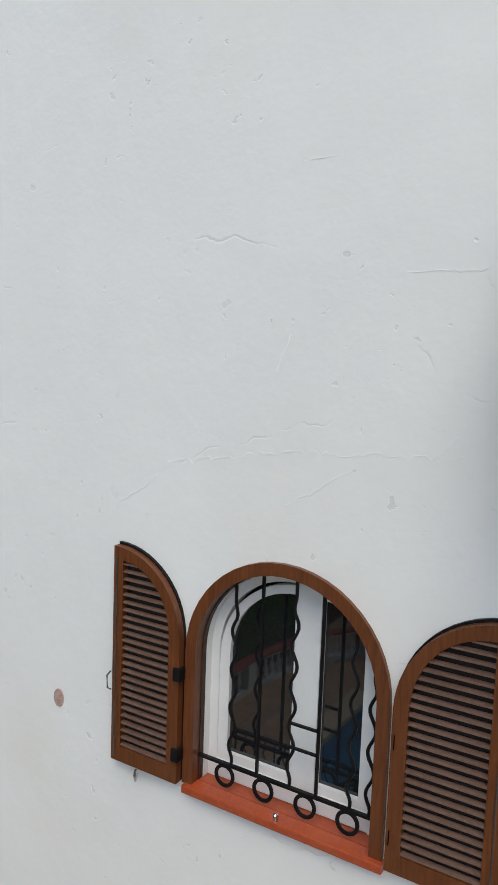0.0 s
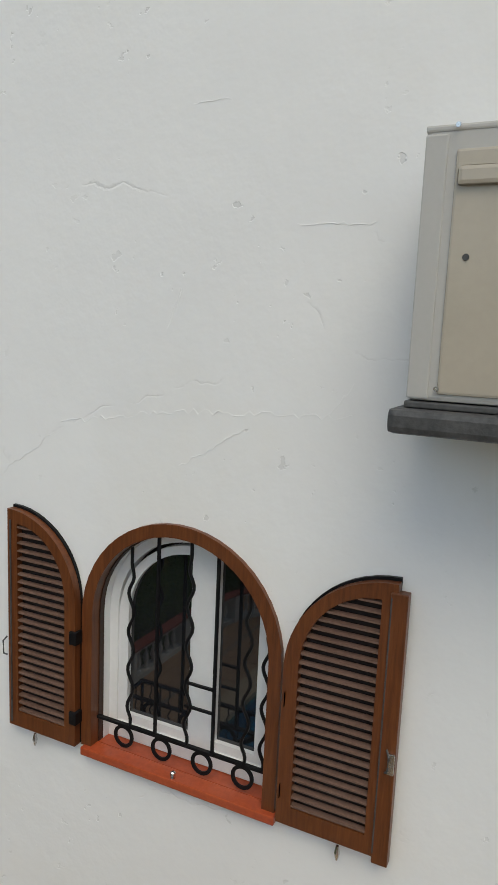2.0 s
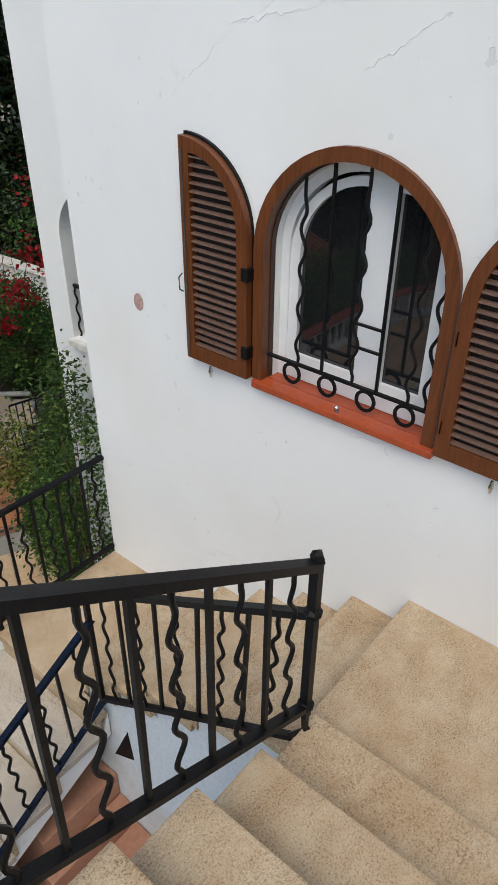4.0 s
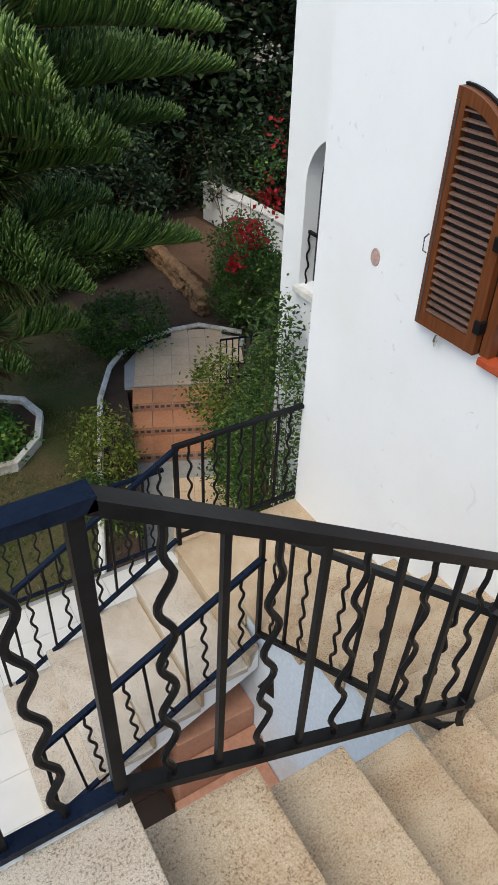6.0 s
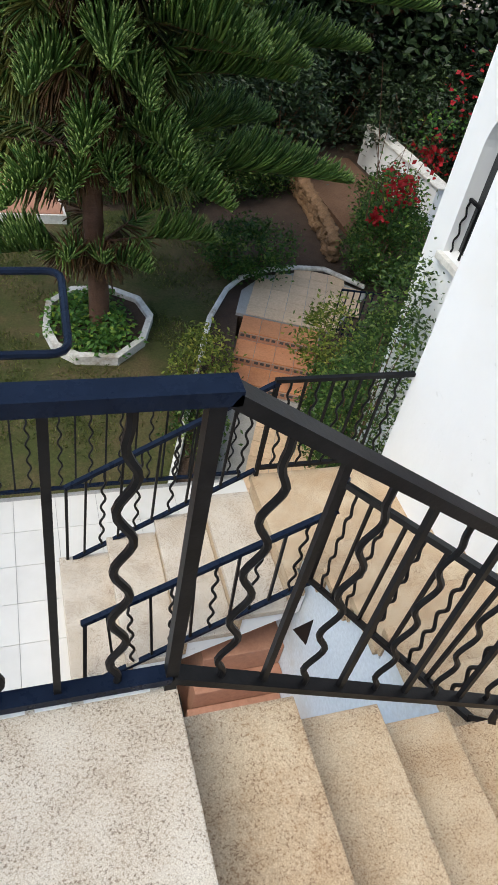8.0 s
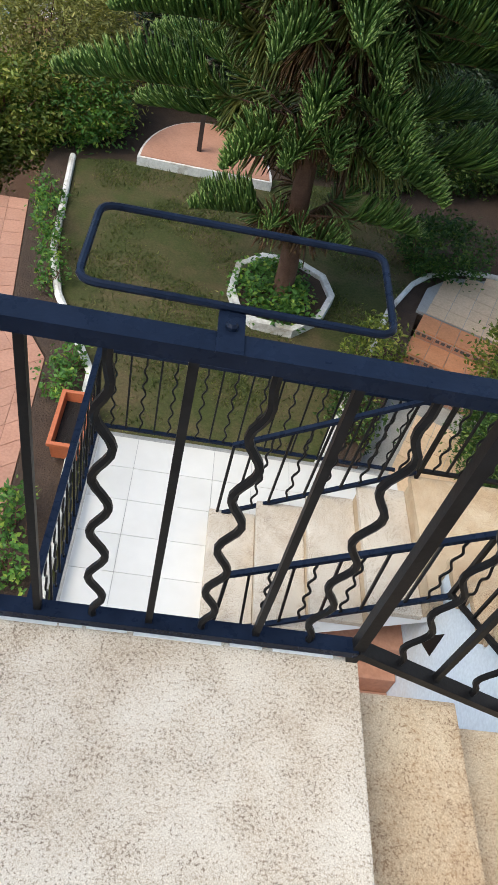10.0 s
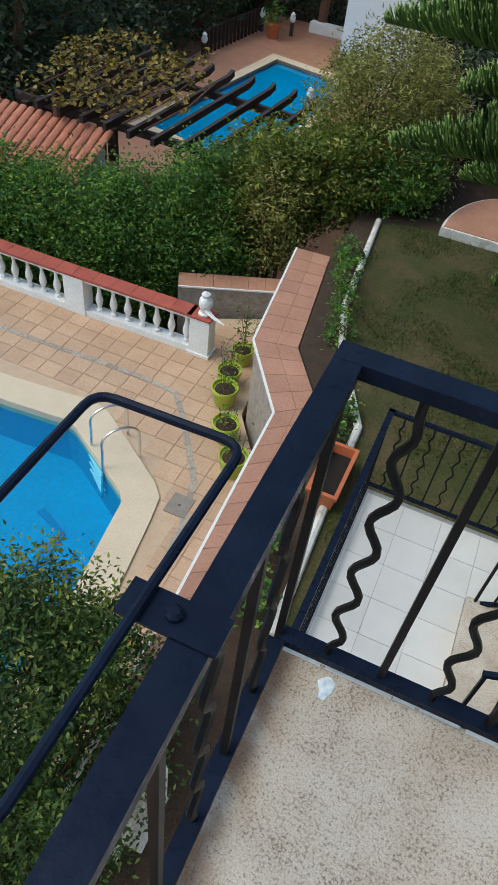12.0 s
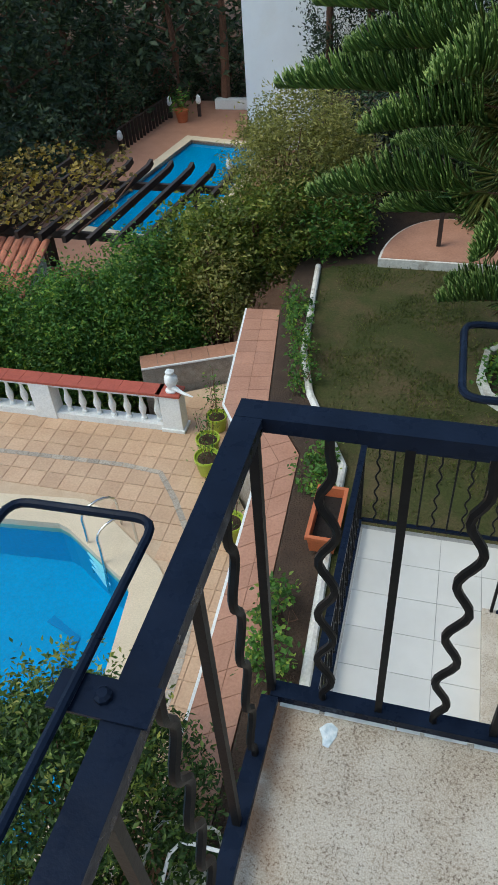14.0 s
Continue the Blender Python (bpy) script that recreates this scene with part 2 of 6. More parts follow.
METAL_TAN = grained("stained_beige_steel", (0.40, 0.36, 0.295), (0.46, 0.415, 0.345), 2.0, 0.22, 40, 0.01, mottle=0.06)
DARK_STEEL = grained("dark_bracket_steel", (0.035, 0.036, 0.038), (0.09, 0.09, 0.09), 12.0, 0.5, 60, 0.3)
CHROME = grained("brushed_steel", (0.60, 0.60, 0.60), (0.72, 0.72, 0.72), 6.0, 0.25, 60, 0.02, metal=1.0)
LIME = grained("lime_green_glaze", (0.36, 0.46, 0.035), (0.44, 0.55, 0.06), 4.0, 0.3, 40, 0.05)
CLAY = grained("orange_plastic_planter", (0.42, 0.11, 0.04), (0.52, 0.15, 0.06), 4.0, 0.5, 40, 0.1)
POTTING_SOIL = grained("black_potting_soil", (0.006, 0.005, 0.004), (0.018, 0.013, 0.010), 12.0, 0.95, 60, 0.9, 0.02)
SOIL = grained("soil", (0.035, 0.020, 0.012), (0.075, 0.045, 0.028), 5.0, 0.95, 40, 0.9, 0.03)
EARTH = grained("red_earth", (0.10, 0.050, 0.026), (0.17, 0.092, 0.052), 2.0, 0.95, 30, 0.8, 0.03)
BARK = grained("reddish_bark", (0.095, 0.042, 0.024), (0.19, 0.095, 0.058), 6.0, 0.9, 50, 0.8, 0.02)
TIMBER = grained("dark_stained_beam", (0.018, 0.011, 0.009), (0.045, 0.028, 0.022), 8.0, 0.6, 40, 0.3)
ROOF_TILE = grained("clay_roof_tile", (0.42, 0.14, 0.075), (0.55, 0.20, 0.11), 3.0, 0.7, 30, 0.2, vary=0.2)
STONEWALL = grained("split_stone", (0.24, 0.19, 0.15), (0.50, 0.44, 0.38), 9.0, 0.85, 45, 0.8, 0.02, vary=0.25)
RUBBLE = grained("brown_rubble", (0.14, 0.075, 0.035), (0.30, 0.17, 0.085), 9.0, 0.9, 45, 0.9, 0.03)
LAWN = lawn_material()
GLASS = glass_material()
WATER = water_material()
LEAF_HEDGE = leaf_material("hedge_leaves", (0.050, 0.132, 0.032), (0.144, 0.307, 0.063), (0.372, 0.480, 0.092))
LEAF_LIGHT = leaf_material("yellow_green_leaves", (0.085, 0.135, 0.026), (0.25, 0.30, 0.062), (0.47, 0.45, 0.12))
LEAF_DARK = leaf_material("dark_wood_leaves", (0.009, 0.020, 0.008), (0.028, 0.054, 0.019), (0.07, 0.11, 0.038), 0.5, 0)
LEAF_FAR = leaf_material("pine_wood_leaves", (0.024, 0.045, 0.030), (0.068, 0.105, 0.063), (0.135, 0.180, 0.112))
LEAF_BRONZE = leaf_material("olive_bronze_leaves", (0.17, 0.17, 0.055), (0.42, 0.40, 0.135), (0.62, 0.55, 0.22))
LEAF_VINE = leaf_material("autumn_vine_leaves", (0.108, 0.072, 0.024), (0.360, 0.264, 0.066), (0.540, 0.384, 0.096))
LEAF_SHRUB = leaf_material("deep_green_leaves", (0.020, 0.048, 0.012), (0.074, 0.142, 0.034), (0.25, 0.33, 0.085))
NEEDLE_DEAD = leaf_material("dead_brown_needles", (0.06, 0.030, 0.014), (0.16, 0.08, 0.034), None, 0.7, 0)
NEEDLE_OLD = leaf_material("yellowed_needles", (0.080, 0.092, 0.020), (0.175, 0.175, 0.042), None, 0.6, 0)
NEEDLE = leaf_material("araucaria_needles", (0.040, 0.092, 0.018), (0.108, 0.195, 0.040), (0.16, 0.25, 0.052), 0.6, 0)
NEEDLE_TIP = leaf_material("fresh_needle_tips", (0.13, 0.205, 0.05), (0.23, 0.31, 0.085), None, 0.5, 0)
LEAF_GARDEN = leaf_material("garden_shrub_leaves", (0.028, 0.072, 0.018), (0.085, 0.18, 0.040), (0.22, 0.30, 0.08))
LEAF_GRASS = leaf_material("grass_blades", (0.050, 0.070, 0.018), (0.125, 0.155, 0.040), (0.24, 0.24, 0.08))
PETAL = leaf_material("red_petals", (0.42, 0.012, 0.02), (0.62, 0.03, 0.045))
PETAL_PALE = leaf_material("pale_petals", (0.5, 0.35, 0.38), (0.7, 0.6, 0.6))


# ---------------------------------------------------------------- builders
def quads(bm, vs, faces):
    v = [bm.verts.new(p) for p in vs]
    for f in faces:
        bm.faces.new([v[i] for i in f])


def box(bm, x0, y0, z0, x1, y1, z1, bevel=0.0):
    vs = [(x, y, z) for z in (z0, z1) for y in (y0, y1) for x in (x0, x1)]
    v = [bm.verts.new(p) for p in vs]
    fs = [bm.faces.new([v[i] for i in f]) for f in ((0, 2, 3, 1), (4, 5, 7, 6), (0, 1, 5, 4), (2, 6, 7, 3), (0, 4, 6, 2), (1, 3, 7, 5))]
    if bevel:
        es = list({e for f in fs for e in f.edges})
        bmesh.ops.bevel(bm, geom=es, offset=bevel, segments=2, affect="EDGES", profile=0.6)
    return bm


def prism(bm, poly, z0, z1):
    n = len(poly)
    lo = [bm.verts.new((x, y, z0)) for x, y in poly]
    hi = [bm.verts.new((x, y, z1)) for x, y in poly]
    bm.faces.new(lo[::-1])
    bm.faces.new(hi)
    for i in range(n):
        bm.faces.new((lo[i], lo[(i + 1) % n], hi[(i + 1) % n], hi[i]))
    return bm


def tube(bm, pts, r, seg=8, up=(0, 0, 1), square=False, radii=None, width=None):
    """A round or square rod along points; width makes it a flat bar."""
    pts = [Vector(p) for p in pts]
    rings = []
    ref = Vector(up)
    for i, p in enumerate(pts):
        d = (pts[min(i + 1, len(pts) - 1)] - pts[max(i - 1, 0)]).normalized()
        a = d.cross(ref)
        if a.length < 1e-4:
            a = d.cross(Vector((1, 0, 0)))
        a.normalize()
        b = a.cross(d).normalized()
        rr = radii[i] if radii else r
        if square:
            w = (width or 2 * rr) / 2
            offs = [(-w, -rr), (w, -rr), (w, rr), (-w, rr)]
        else:
            offs = [(rr * math.cos(2 * math.pi * k / seg), rr * math.sin(2 * math.pi * k / seg)) for k in range(seg)]
        rings.append([bm.verts.new(p + a * u + b * v) for u, v in offs])
    n = len(rings[0])
    for r0, r1 in zip(rings, rings[1:]):
        for k in range(n):
            bm.faces.new((r0[k], r0[(k + 1) % n], r1[(k + 1) % n], r1[k]))
    bm.faces.new(rings[0][::-1])
    bm.faces.new(rings[-1])
    return bm


def lathe(bm, profile, c=(0, 0, 0), seg=16):
    rings = [[bm.verts.new((c[0] + r * math.cos(2 * math.pi * k / seg), c[1] + r * math.sin(2 * math.pi * k / seg), c[2] + z)) for k in range(seg)] for r, z in profile]
    for a, b in zip(rings, rings[1:]):
        for k in range(seg):
            bm.faces.new((a[k], a[(k + 1) % seg], b[(k + 1) % seg], b[k]))
    bm.faces.new(rings[0][::-1])
    bm.faces.new(rings[-1])
    return bm


def mesh_of(name, bm, material, smooth=False):
    bmesh.ops.recalc_face_normals(bm, faces=bm.faces)
    me = bpy.data.meshes.new(name)
    bm.to_mesh(me)
    bm.free()
    me.materials.append(material)
    if smooth:
        me.shade_smooth()
        me.set_sharp_from_angle(angle=radians(40))
    return me


def part(name, bm, material, parent, label="", smooth=False):
    ob = new(name, mesh_of(name, bm, material, smooth))
    if parent is not None:
        ob.parent = parent
    return tagged(ob, label)


def thing(name, label, category, group="", kind="", at=(0, 0, 0)):
    ob = new(name)
    ob.empty_display_size = 0.1
    ob.location = at
    return tagged(ob, label, category, group, kind)


def solid(name, bm, material, label, category, kind="", group="", smooth=False):
    return tagged(new(name, mesh_of(name, bm, material, smooth)), label, category, group, kind)


def piece(name, mesh, parent, loc=(0, 0, 0), rz=0.0, scale=(1, 1, 1)):
    ob = new(name, mesh)
    ob.parent = parent
    ob.location = loc
    ob.rotation_euler = (0, 0, rz)
    ob.scale = scale
    return ob


BM = bmesh.new

# ---------------------------------------------------------------- levels and lines
RISE = 0.175
Z_MID, Z_TURN, Z_PLAT = -5 * RISE, -11 * RISE, -16 * RISE
Z_PATIO, Z_LAWN, Z_TERR, Z_LOW = -4.85, -4.4, -6.0, -7.2
NOSE_A = [1.018, 1.36, 1.665, 1.97, 2.30]
STEP_Z = [0.0, -0.205, -0.372, -0.545, -0.715]
EDGE_Y = 0.008
NOSE_B = [0.08 + 0.305 * k for k in range(6)]
NOSE_C = [2.19, 1.86, 1.53, 1.20, 0.87]
WALL_X, WALL_END = 3.2, 2.375
POOL = [(-9.6, 4.9), (-5.7, 5.06), (-4.75, 5.15), (-4.55, 5.08), (-3.35, 4.35), (-3.22, 4.2), (-3.02, 2.8), (-2.7, -2.5), (-9.6, -2.5)]
COPE = [(-10.1, 5.4), (-6.0, 5.55), (-4.6, 5.70), (-4.3, 5.6), (-3.0, 4.72), (-2.8, 4.5), (-2.72, 4.1), (-2.52, 2.8), (-2.2, -3.0), (-10.1, -3.0)]
CAP_OUT = [(-1.3, -3.0), (-1.46, 2.4), (-1.62, 5.36), (-2.45, 6.6), (-2.82, 9.28)]
CAP_IN = [(-0.85, -3.0), (-1.0, 2.7), (-1.17, 5.75), (-1.83, 6.75), (-2.24, 9.32)]


def ring_fill(bm, outer, inners, place):
    """A flat face with holes. place turns (u, v) into a point."""
    edges, loops = [], []
    for loop in (outer, *inners):
        vs = [bm.verts.new(place(u, v)) for u, v in loop]
        loops.append(vs)
        edges += [bm.edges.new((vs[i], vs[(i + 1) % len(vs)])) for i in range(len(vs))]
    bmesh.ops.triangle_fill(bm, use_beauty=True, edges=edges)
    return loops


def pierced(bm, outer, inners, front, back):
    """A slab with openings that go through it."""
    a = ring_fill(bm, outer, inners, front)
    b = ring_fill(bm, outer, inners, back)
    for la, lb in zip(a, b):
        for i in range(len(la)):
            j = (i + 1) % len(la)
            bm.faces.new((la[i], la[j], lb[j], lb[i]))
    return bm


def arch(y0, y1, z0, ztop, n=24):
    r, c = (y1 - y0) / 2, (y0 + y1) / 2
    return [(y0, z0)] + [(c - r * math.cos(math.pi * k / n), ztop - r + r * math.sin(math.pi * k / n)) for k in range(n + 1)] + [(y1, z0)]


# ---------------------------------------------------------------- ground
bm = BM()
n = 60
for i in range(n + 1):
    for j in range(n + 1):
        u, v = (i / n - 0.5) * 2, (j / n - 0.5) * 2
        x, y = 600 * u * abs(u) ** 1.5, 600 * v * abs(v) ** 1.5
        bm.verts.new((x, y, Z_LOW - 0.25 + 0.05 * noise.noise((x * 0.3, y * 0.3, 0))))
bm.verts.ensure_lookup_table()
for i in range(n):
    for j in range(n):
        a = i * (n + 1) + j
        bm.faces.new([bm.verts[k] for k in (a, a + n + 1, a + n + 2, a + 1)])
solid("ground", bm, EARTH, "dark reddish earth of the hillside under the trees", "ground", "structure", smooth=True)

# the raised garden
garden_line = [(x + 0.02, y) for x, y in CAP_IN] + [(-2.3, 12.5), (-3.5, 16.0), (-3.5, 45), (45, 45), (45, 3.9), (4.5, 3.9), (4.95, 6.3), (5.1, 7.6), (4.0, 8.05), (3.35, 6.1), (2.75, 4.6), (2.45, 3.16), (-0.1, 3.16), (-0.1, -6), (-0.85, -6)]
bm = prism(BM(), garden_line[::-1], -8.0, Z_LAWN - 0.05)
solid("garden_ground", bm, SOIL, "dark soil of the raised garden behind the retaining wall", "ground", "structure")

KERB_L = [(-0.44, 2.4), (-0.52, 4.1), (-0.56, 5.5), (-1.25, 6.9), (-1.54, 7.9), (-1.84, 10.75)]
KERB_R = [(2.2, 4.4), (2.36, 4.85), (2.85, 6.2), (3.2, 7.1), (3.5, 7.9), (3.97, 8.7), (4.3, 9.05), (4.78, 9.3), (5.4, 9.4), (5.95, 9.35), (6.5, 8.75)]
lawn_line = [(x + 0.04, y) for x, y in KERB_L] + [(-1.2, 11.0), (0.2, 11.2), (3.0, 11.6), (4.3, 11.5)] + [(x - 0.02, y) for x, y in KERB_R[::-1][4:]] + [(2.2, 3.3), (-0.2, 3.3), (-0.2, 2.4)]
bm = BM()
vs = [bm.verts.new((x, y, Z_LAWN - 0.02)) for x, y in lawn_line]
bmesh.ops.triangle_fill(bm, use_beauty=True, edges=[bm.edges.new((vs[i], vs[(i + 1) % len(vs)])) for i in range(len(vs))])
solid("lawn", bm, LAWN, "thin patchy lawn with bare brown spots", "lawn", "structure")


def inside(poly, x, y):
    r = False
    for (x0, y0), (x1, y1) in zip(poly, poly[1:] + poly[:1]):
        if (y0 > y) != (y1 > y) and x < (x1 - x0) * (y - y0) / (y1 - y0) + x0:
            r = not r
    return r


def edge_kerb(name, pts, z, r, mat, label):
    bm = tube(BM(), [(x, y, z) for x, y in pts], r, 8)
    return solid(name, bm, mat, label, "kerb", "structure", smooth=True)


edge_kerb("kerb", KERB_L, Z_LAWN + 0.02, 0.055, KERB_PAINT, "white rounded concrete edging beside the lawn")
edge_kerb("kerb", KERB_R, Z_LAWN + 0.05, 0.045, KERB_PAINT, "worn white curved concrete edging round the tiled path")

# ---------------------------------------------------------------- pool terrace
terr_line = [(-15.0, -6.0), (-1.35, -6.0), (-1.46, 2.4), (-1.66, 5.4), (-2.5, 6.6), (-2.85, 9.3), (-4.05, 8.6), (-4.1, 7.86), (-15.0, 7.82)]
bm = BM()
pierced(bm, terr_line, [COPE], lambda u, v: (u, v, Z_TERR - 0.012), lambda u, v: (u, v, Z_TERR - 0.35))
terrace = solid("terrace", bm, MORTAR, "pool terrace of square sandy-beige tiles", "terrace", "structure")
bm = BM()
pierced(bm, COPE, [POOL], lambda u, v: (u, v, Z_TERR + 0.02), lambda u, v: (u, v, Z_TERR - 0.25))
solid("pool_coping", bm, COPING, "wide cream stone coping round the swimming pool", "coping", "structure")
bm = BM()
vs = [bm.verts.new((x, y, Z_TERR - 0.24)) for x, y in POOL]
lo = [bm.verts.new((x, y, Z_TERR - 1.32)) for x, y in POOL]
bm.faces.new(lo)
for i in range(len(POOL)):
    bm.faces.new((vs[i], vs[(i + 1) % len(POOL)], lo[(i + 1) % len(POOL)], lo[i]))
pool = thing("swimming_pool", "bright blue swimming pool with chamfered corners", "pool", kind="structure")
part("pool_basin", bm, POOL_BLUE, pool)
bm = BM()
tube(bm, [(-4.6, 4.1, Z_TERR - 1.30), (-4.1, 3.9, Z_TERR - 1.30), (-4.1, 0.5, Z_TERR - 1.30)], 0.012, square=True, width=0.14)
part("floor_band", bm, POOL_LINE, pool, "dark blue line on the pool floor")
bm = BM()
vs = [bm.verts.new((x, y, Z_TERR - 0.10)) for x, y in POOL]
bm.faces.new(vs)
w = part("water", bm, WATER, pool, "calm clear water")
if w.data.polygons[0].normal.z < 0:
    w.data.flip_normals()
w.visible_shadow = False

# ---------------------------------------------------------------- retaining wall with tiled cap
Z_CAP = -4.5
garden_wall = thing("garden_wall", "stone-clad retaining wall with a terracotta tiled cap and white edge", "wall", kind="structure")
bm = BM()
out = [(x + 0.03, y) for x, y in CAP_OUT]
prism(bm, (out + CAP_IN[::-1]), -7.5, Z_CAP - 0.03)
bed = prism(BM(), (out + CAP_IN[::-1]), Z_CAP - 0.029, Z_CAP - 0.006)
part("mortar_bed", bed, MORTAR_RED, garden_wall)
part("masonry", bm, STONEWALL, garden_wall)
bm = BM()
for a, b in zip(CAP_OUT, CAP_OUT[1:]):
    tube(bm, [(a[0] - 0.012, a[1], Z_CAP - 0.012), (b[0] - 0.012, b[1], Z_CAP - 0.012)], 0.014, square=True, width=0.03)
part("white_edge", bm, WHITE_PAINT, garden_wall, "white edge strip")
# the low wall that meets it
low_wall = thing("low_wall", "low stone-clad wall with terracotta cap tiles", "wall", kind="structure")
Z_SIDE = -5.45
p, q = Vector((-4.65, 8.49)), Vector((-2.95, 9.30))
nrm = Vector((-(q - p).y, (q - p).x)).normalized() * 0.42
part("masonry", prism(BM(), [p, q, q + nrm, p + nrm], -7.5, Z_SIDE - 0.03), STONEWALL, low_wall)
bm = BM()
tube(bm, [(p.x + 0.01, p.y - 0.01, Z_SIDE - 0.012), (q.x + 0.01, q.y - 0.01, Z_SIDE - 0.012)], 0.014, square=True, width=0.03)
part("white_edge", bm, WHITE_PAINT, low_wall)

# ---------------------------------------------------------------- house walls
FRAME_Y0, FRAME_Y1, FRAME_TOP = 0.095, 1.055, 1.105
hole = arch(FRAME_Y0 + 0.02, FRAME_Y1 - 0.02, 0.0, FRAME_TOP - 0.02)
bm = BM()
pierced(bm, [(-5.0, -5.2), (WALL_END, -5.2), (WALL_END, 6.2), (-5.0, 6.2)], [hole, [(1.35, 3.95), (1.35, 4.9), (1.88, 4.9), (1.88, 3.93)]], lambda u, v: (WALL_X, u, v), lambda u, v: (WALL_X + 0.34, u, v))
wall_east = solid("wall_east", bm, PLASTER, "white rendered house wall with hairline cracks and flaking patches", "wall", "structure")
niche = arch(2.86, 3.64, -0.86, 0.36)
bm = BM()
pierced(bm, [(WALL_END - 0.3, -5.2), (3.91, -5.2), (3.91, 6.2), (WALL_END - 0.3, 6.2)], [niche], lambda u, v: (4.0, u, v), lambda u, v: (4.34, u, v))
box(bm, 4.34, 3.57, -5.2, 9.0, 3.91, 6.2)
solid("wall_back_wing", bm, PLASTER, "white rendered recessed house wall with an arched opening", "wall", "structure")
bm = BM()
box(bm, WALL_X + 0.34, WALL_END - 0.3, -5.2, 3.998, WALL_END, 6.2)
solid("wall_return", bm, PLASTER, "white rendered return of the house wall", "wall", "structure")
bm = box(BM(), WALL_X + 0.342, 1.3, 3.9, WALL_X + 0.40, 1.93, 4.95)
solid("wall_recess", bm, PLASTER, "white back of a rectangular recess high in the house wall", "wall", "structure")
bm = BM()
box(bm, 3.9, -4.9, -5.2, 4.0, 2.0, 6.2)
solid("wall_inner", bm, TIMBER, "dark interior behind the window", "wall", "structure")
bm = BM()
box(bm, -0.6, -5.2, -6.2, WALL_X, -4.95, 6.2)
solid("wall_south", bm, PLASTER, "plain white house wall closing the stair", "wall", "structure")

win2 = thing("window_2", "deep-set arched window with dark glass and an iron grille", "window", kind="structure")
bm = BM()
bm.faces.new([bm.verts.new((4.14, u, v)) for u, v in arch(2.861, 3.639, -0.859, 0.359)])
part("pane", bm, GLASS, win2)
part("window_sill", box(BM(), 3.95, 2.84, -0.92, 4.139, 3.66, -0.862, 0.005), KERB_PAINT, win2, "worn stone sill")
part("guard_rail", tube(BM(), [(4.06, 2.87, -0.42), (4.06, 3.63, -0.42)], 0.012, square=True), BLACK_IRON, win2, "black iron guard rail")


# ---------------------------------------------------------------- the outside stair
Y_NEAR = -1.25
landing = thing("stair_landing", "upper stair landing of speckled exposed-aggregate stone", "landing", kind="structure")
bm = box(BM(), -0.02, -4.95, -0.045, NOSE_A[0], 0.0, 0.0, 0.006)
part("stone_slab", bm, STONE_PALE, landing)
chip = random.Random(3)
x0 = 0.02
while x0 < 0.95:
    x1 = min(0.98, x0 + chip.uniform(0.05, 0.24))
    part("painted_edge", box(BM(), x0, -0.011 + chip.uniform(-0.003, 0.003), -0.002, x1, 0.0005, 0.0025), WHITE_PAINT, landing, "chipped white paint along the slab's edge")
    x0 = x1 + chip.uniform(0.003, 0.03)
bm = box(BM(), -0.012, -4.95, -0.24, NOSE_A[0] - 0.03, -0.004, -0.045)
part("slab_edge", bm, PLASTER, landing, "white painted slab edge")
bm = box(BM(), -0.0, -4.9, -6.2, 0.25, -1.2, -0.24)
part("support_wall", bm, PLASTER, landing, "white supporting wall")


def tread(bm_parent, x0, y0, x1, y1, z, mat=None):
    return part("tread", box(BM(), x0, y0, z - 0.05, x1, y1, z, 0.008), mat or STONE, bm_parent)


flight_up = thing("stair_flight", "upper stair flight with speckled stone treads", "stairs", "stair flights", "structure")
for k in range(1, 5):
    z = STEP_Z[k]
    tread(flight_up, NOSE_A[k - 1] - 0.02, Y_NEAR, NOSE_A[k], EDGE_Y, z)
    part("riser", box(BM(), NOSE_A[k - 1] - 0.045, Y_NEAR, z - 0.02, NOSE_A[k - 1] - 0.022, EDGE_Y - 0.02, STEP_Z[k - 1] - 0.05), STONE, flight_up)
part("riser", box(BM(), NOSE_A[4] - 0.045, Y_NEAR, Z_MID - 0.02, NOSE_A[4] - 0.022, EDGE_Y - 0.02, STEP_Z[4] - 0.05), STONE, flight_up)
tread(flight_up, NOSE_A[4] - 0.022, -2.3, WALL_X, NOSE_B[0], Z_MID)
prof = [(NOSE_A[0] - 0.05, -0.06)]
for k in range(1, 5):
    prof += [(NOSE_A[k - 1] - 0.045, STEP_Z[k] - 0.052), (NOSE_A[k] - 0.045, STEP_Z[k] - 0.052)]
prof += [(NOSE_A[4] - 0.045, Z_MID - 0.052), (2.45, Z_MID - 0.052), (2.45, Z_MID - 0.3), (NOSE_A[0] - 0.05, -0.4)]
bm = BM()
a = [bm.verts.new((x, Y_NEAR, z)) for x, z in prof]
b = [bm.verts.new((x, EDGE_Y - 0.022, z)) for x, z in prof]
bm.faces.new(a), bm.faces.new(b[::-1])
for i in range(len(prof)):
    j = (i + 1) % len(prof)
    bm.faces.new((a[i], b[i], b[j], a[j]))
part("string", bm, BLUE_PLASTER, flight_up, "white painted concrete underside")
bm = box(BM(), NOSE_A[0] - 0.05, Y_NEAR - 0.25, -5.2, WALL_X, Y_NEAR, 0.0)
part("support_wall", bm, PLASTER, flight_up)

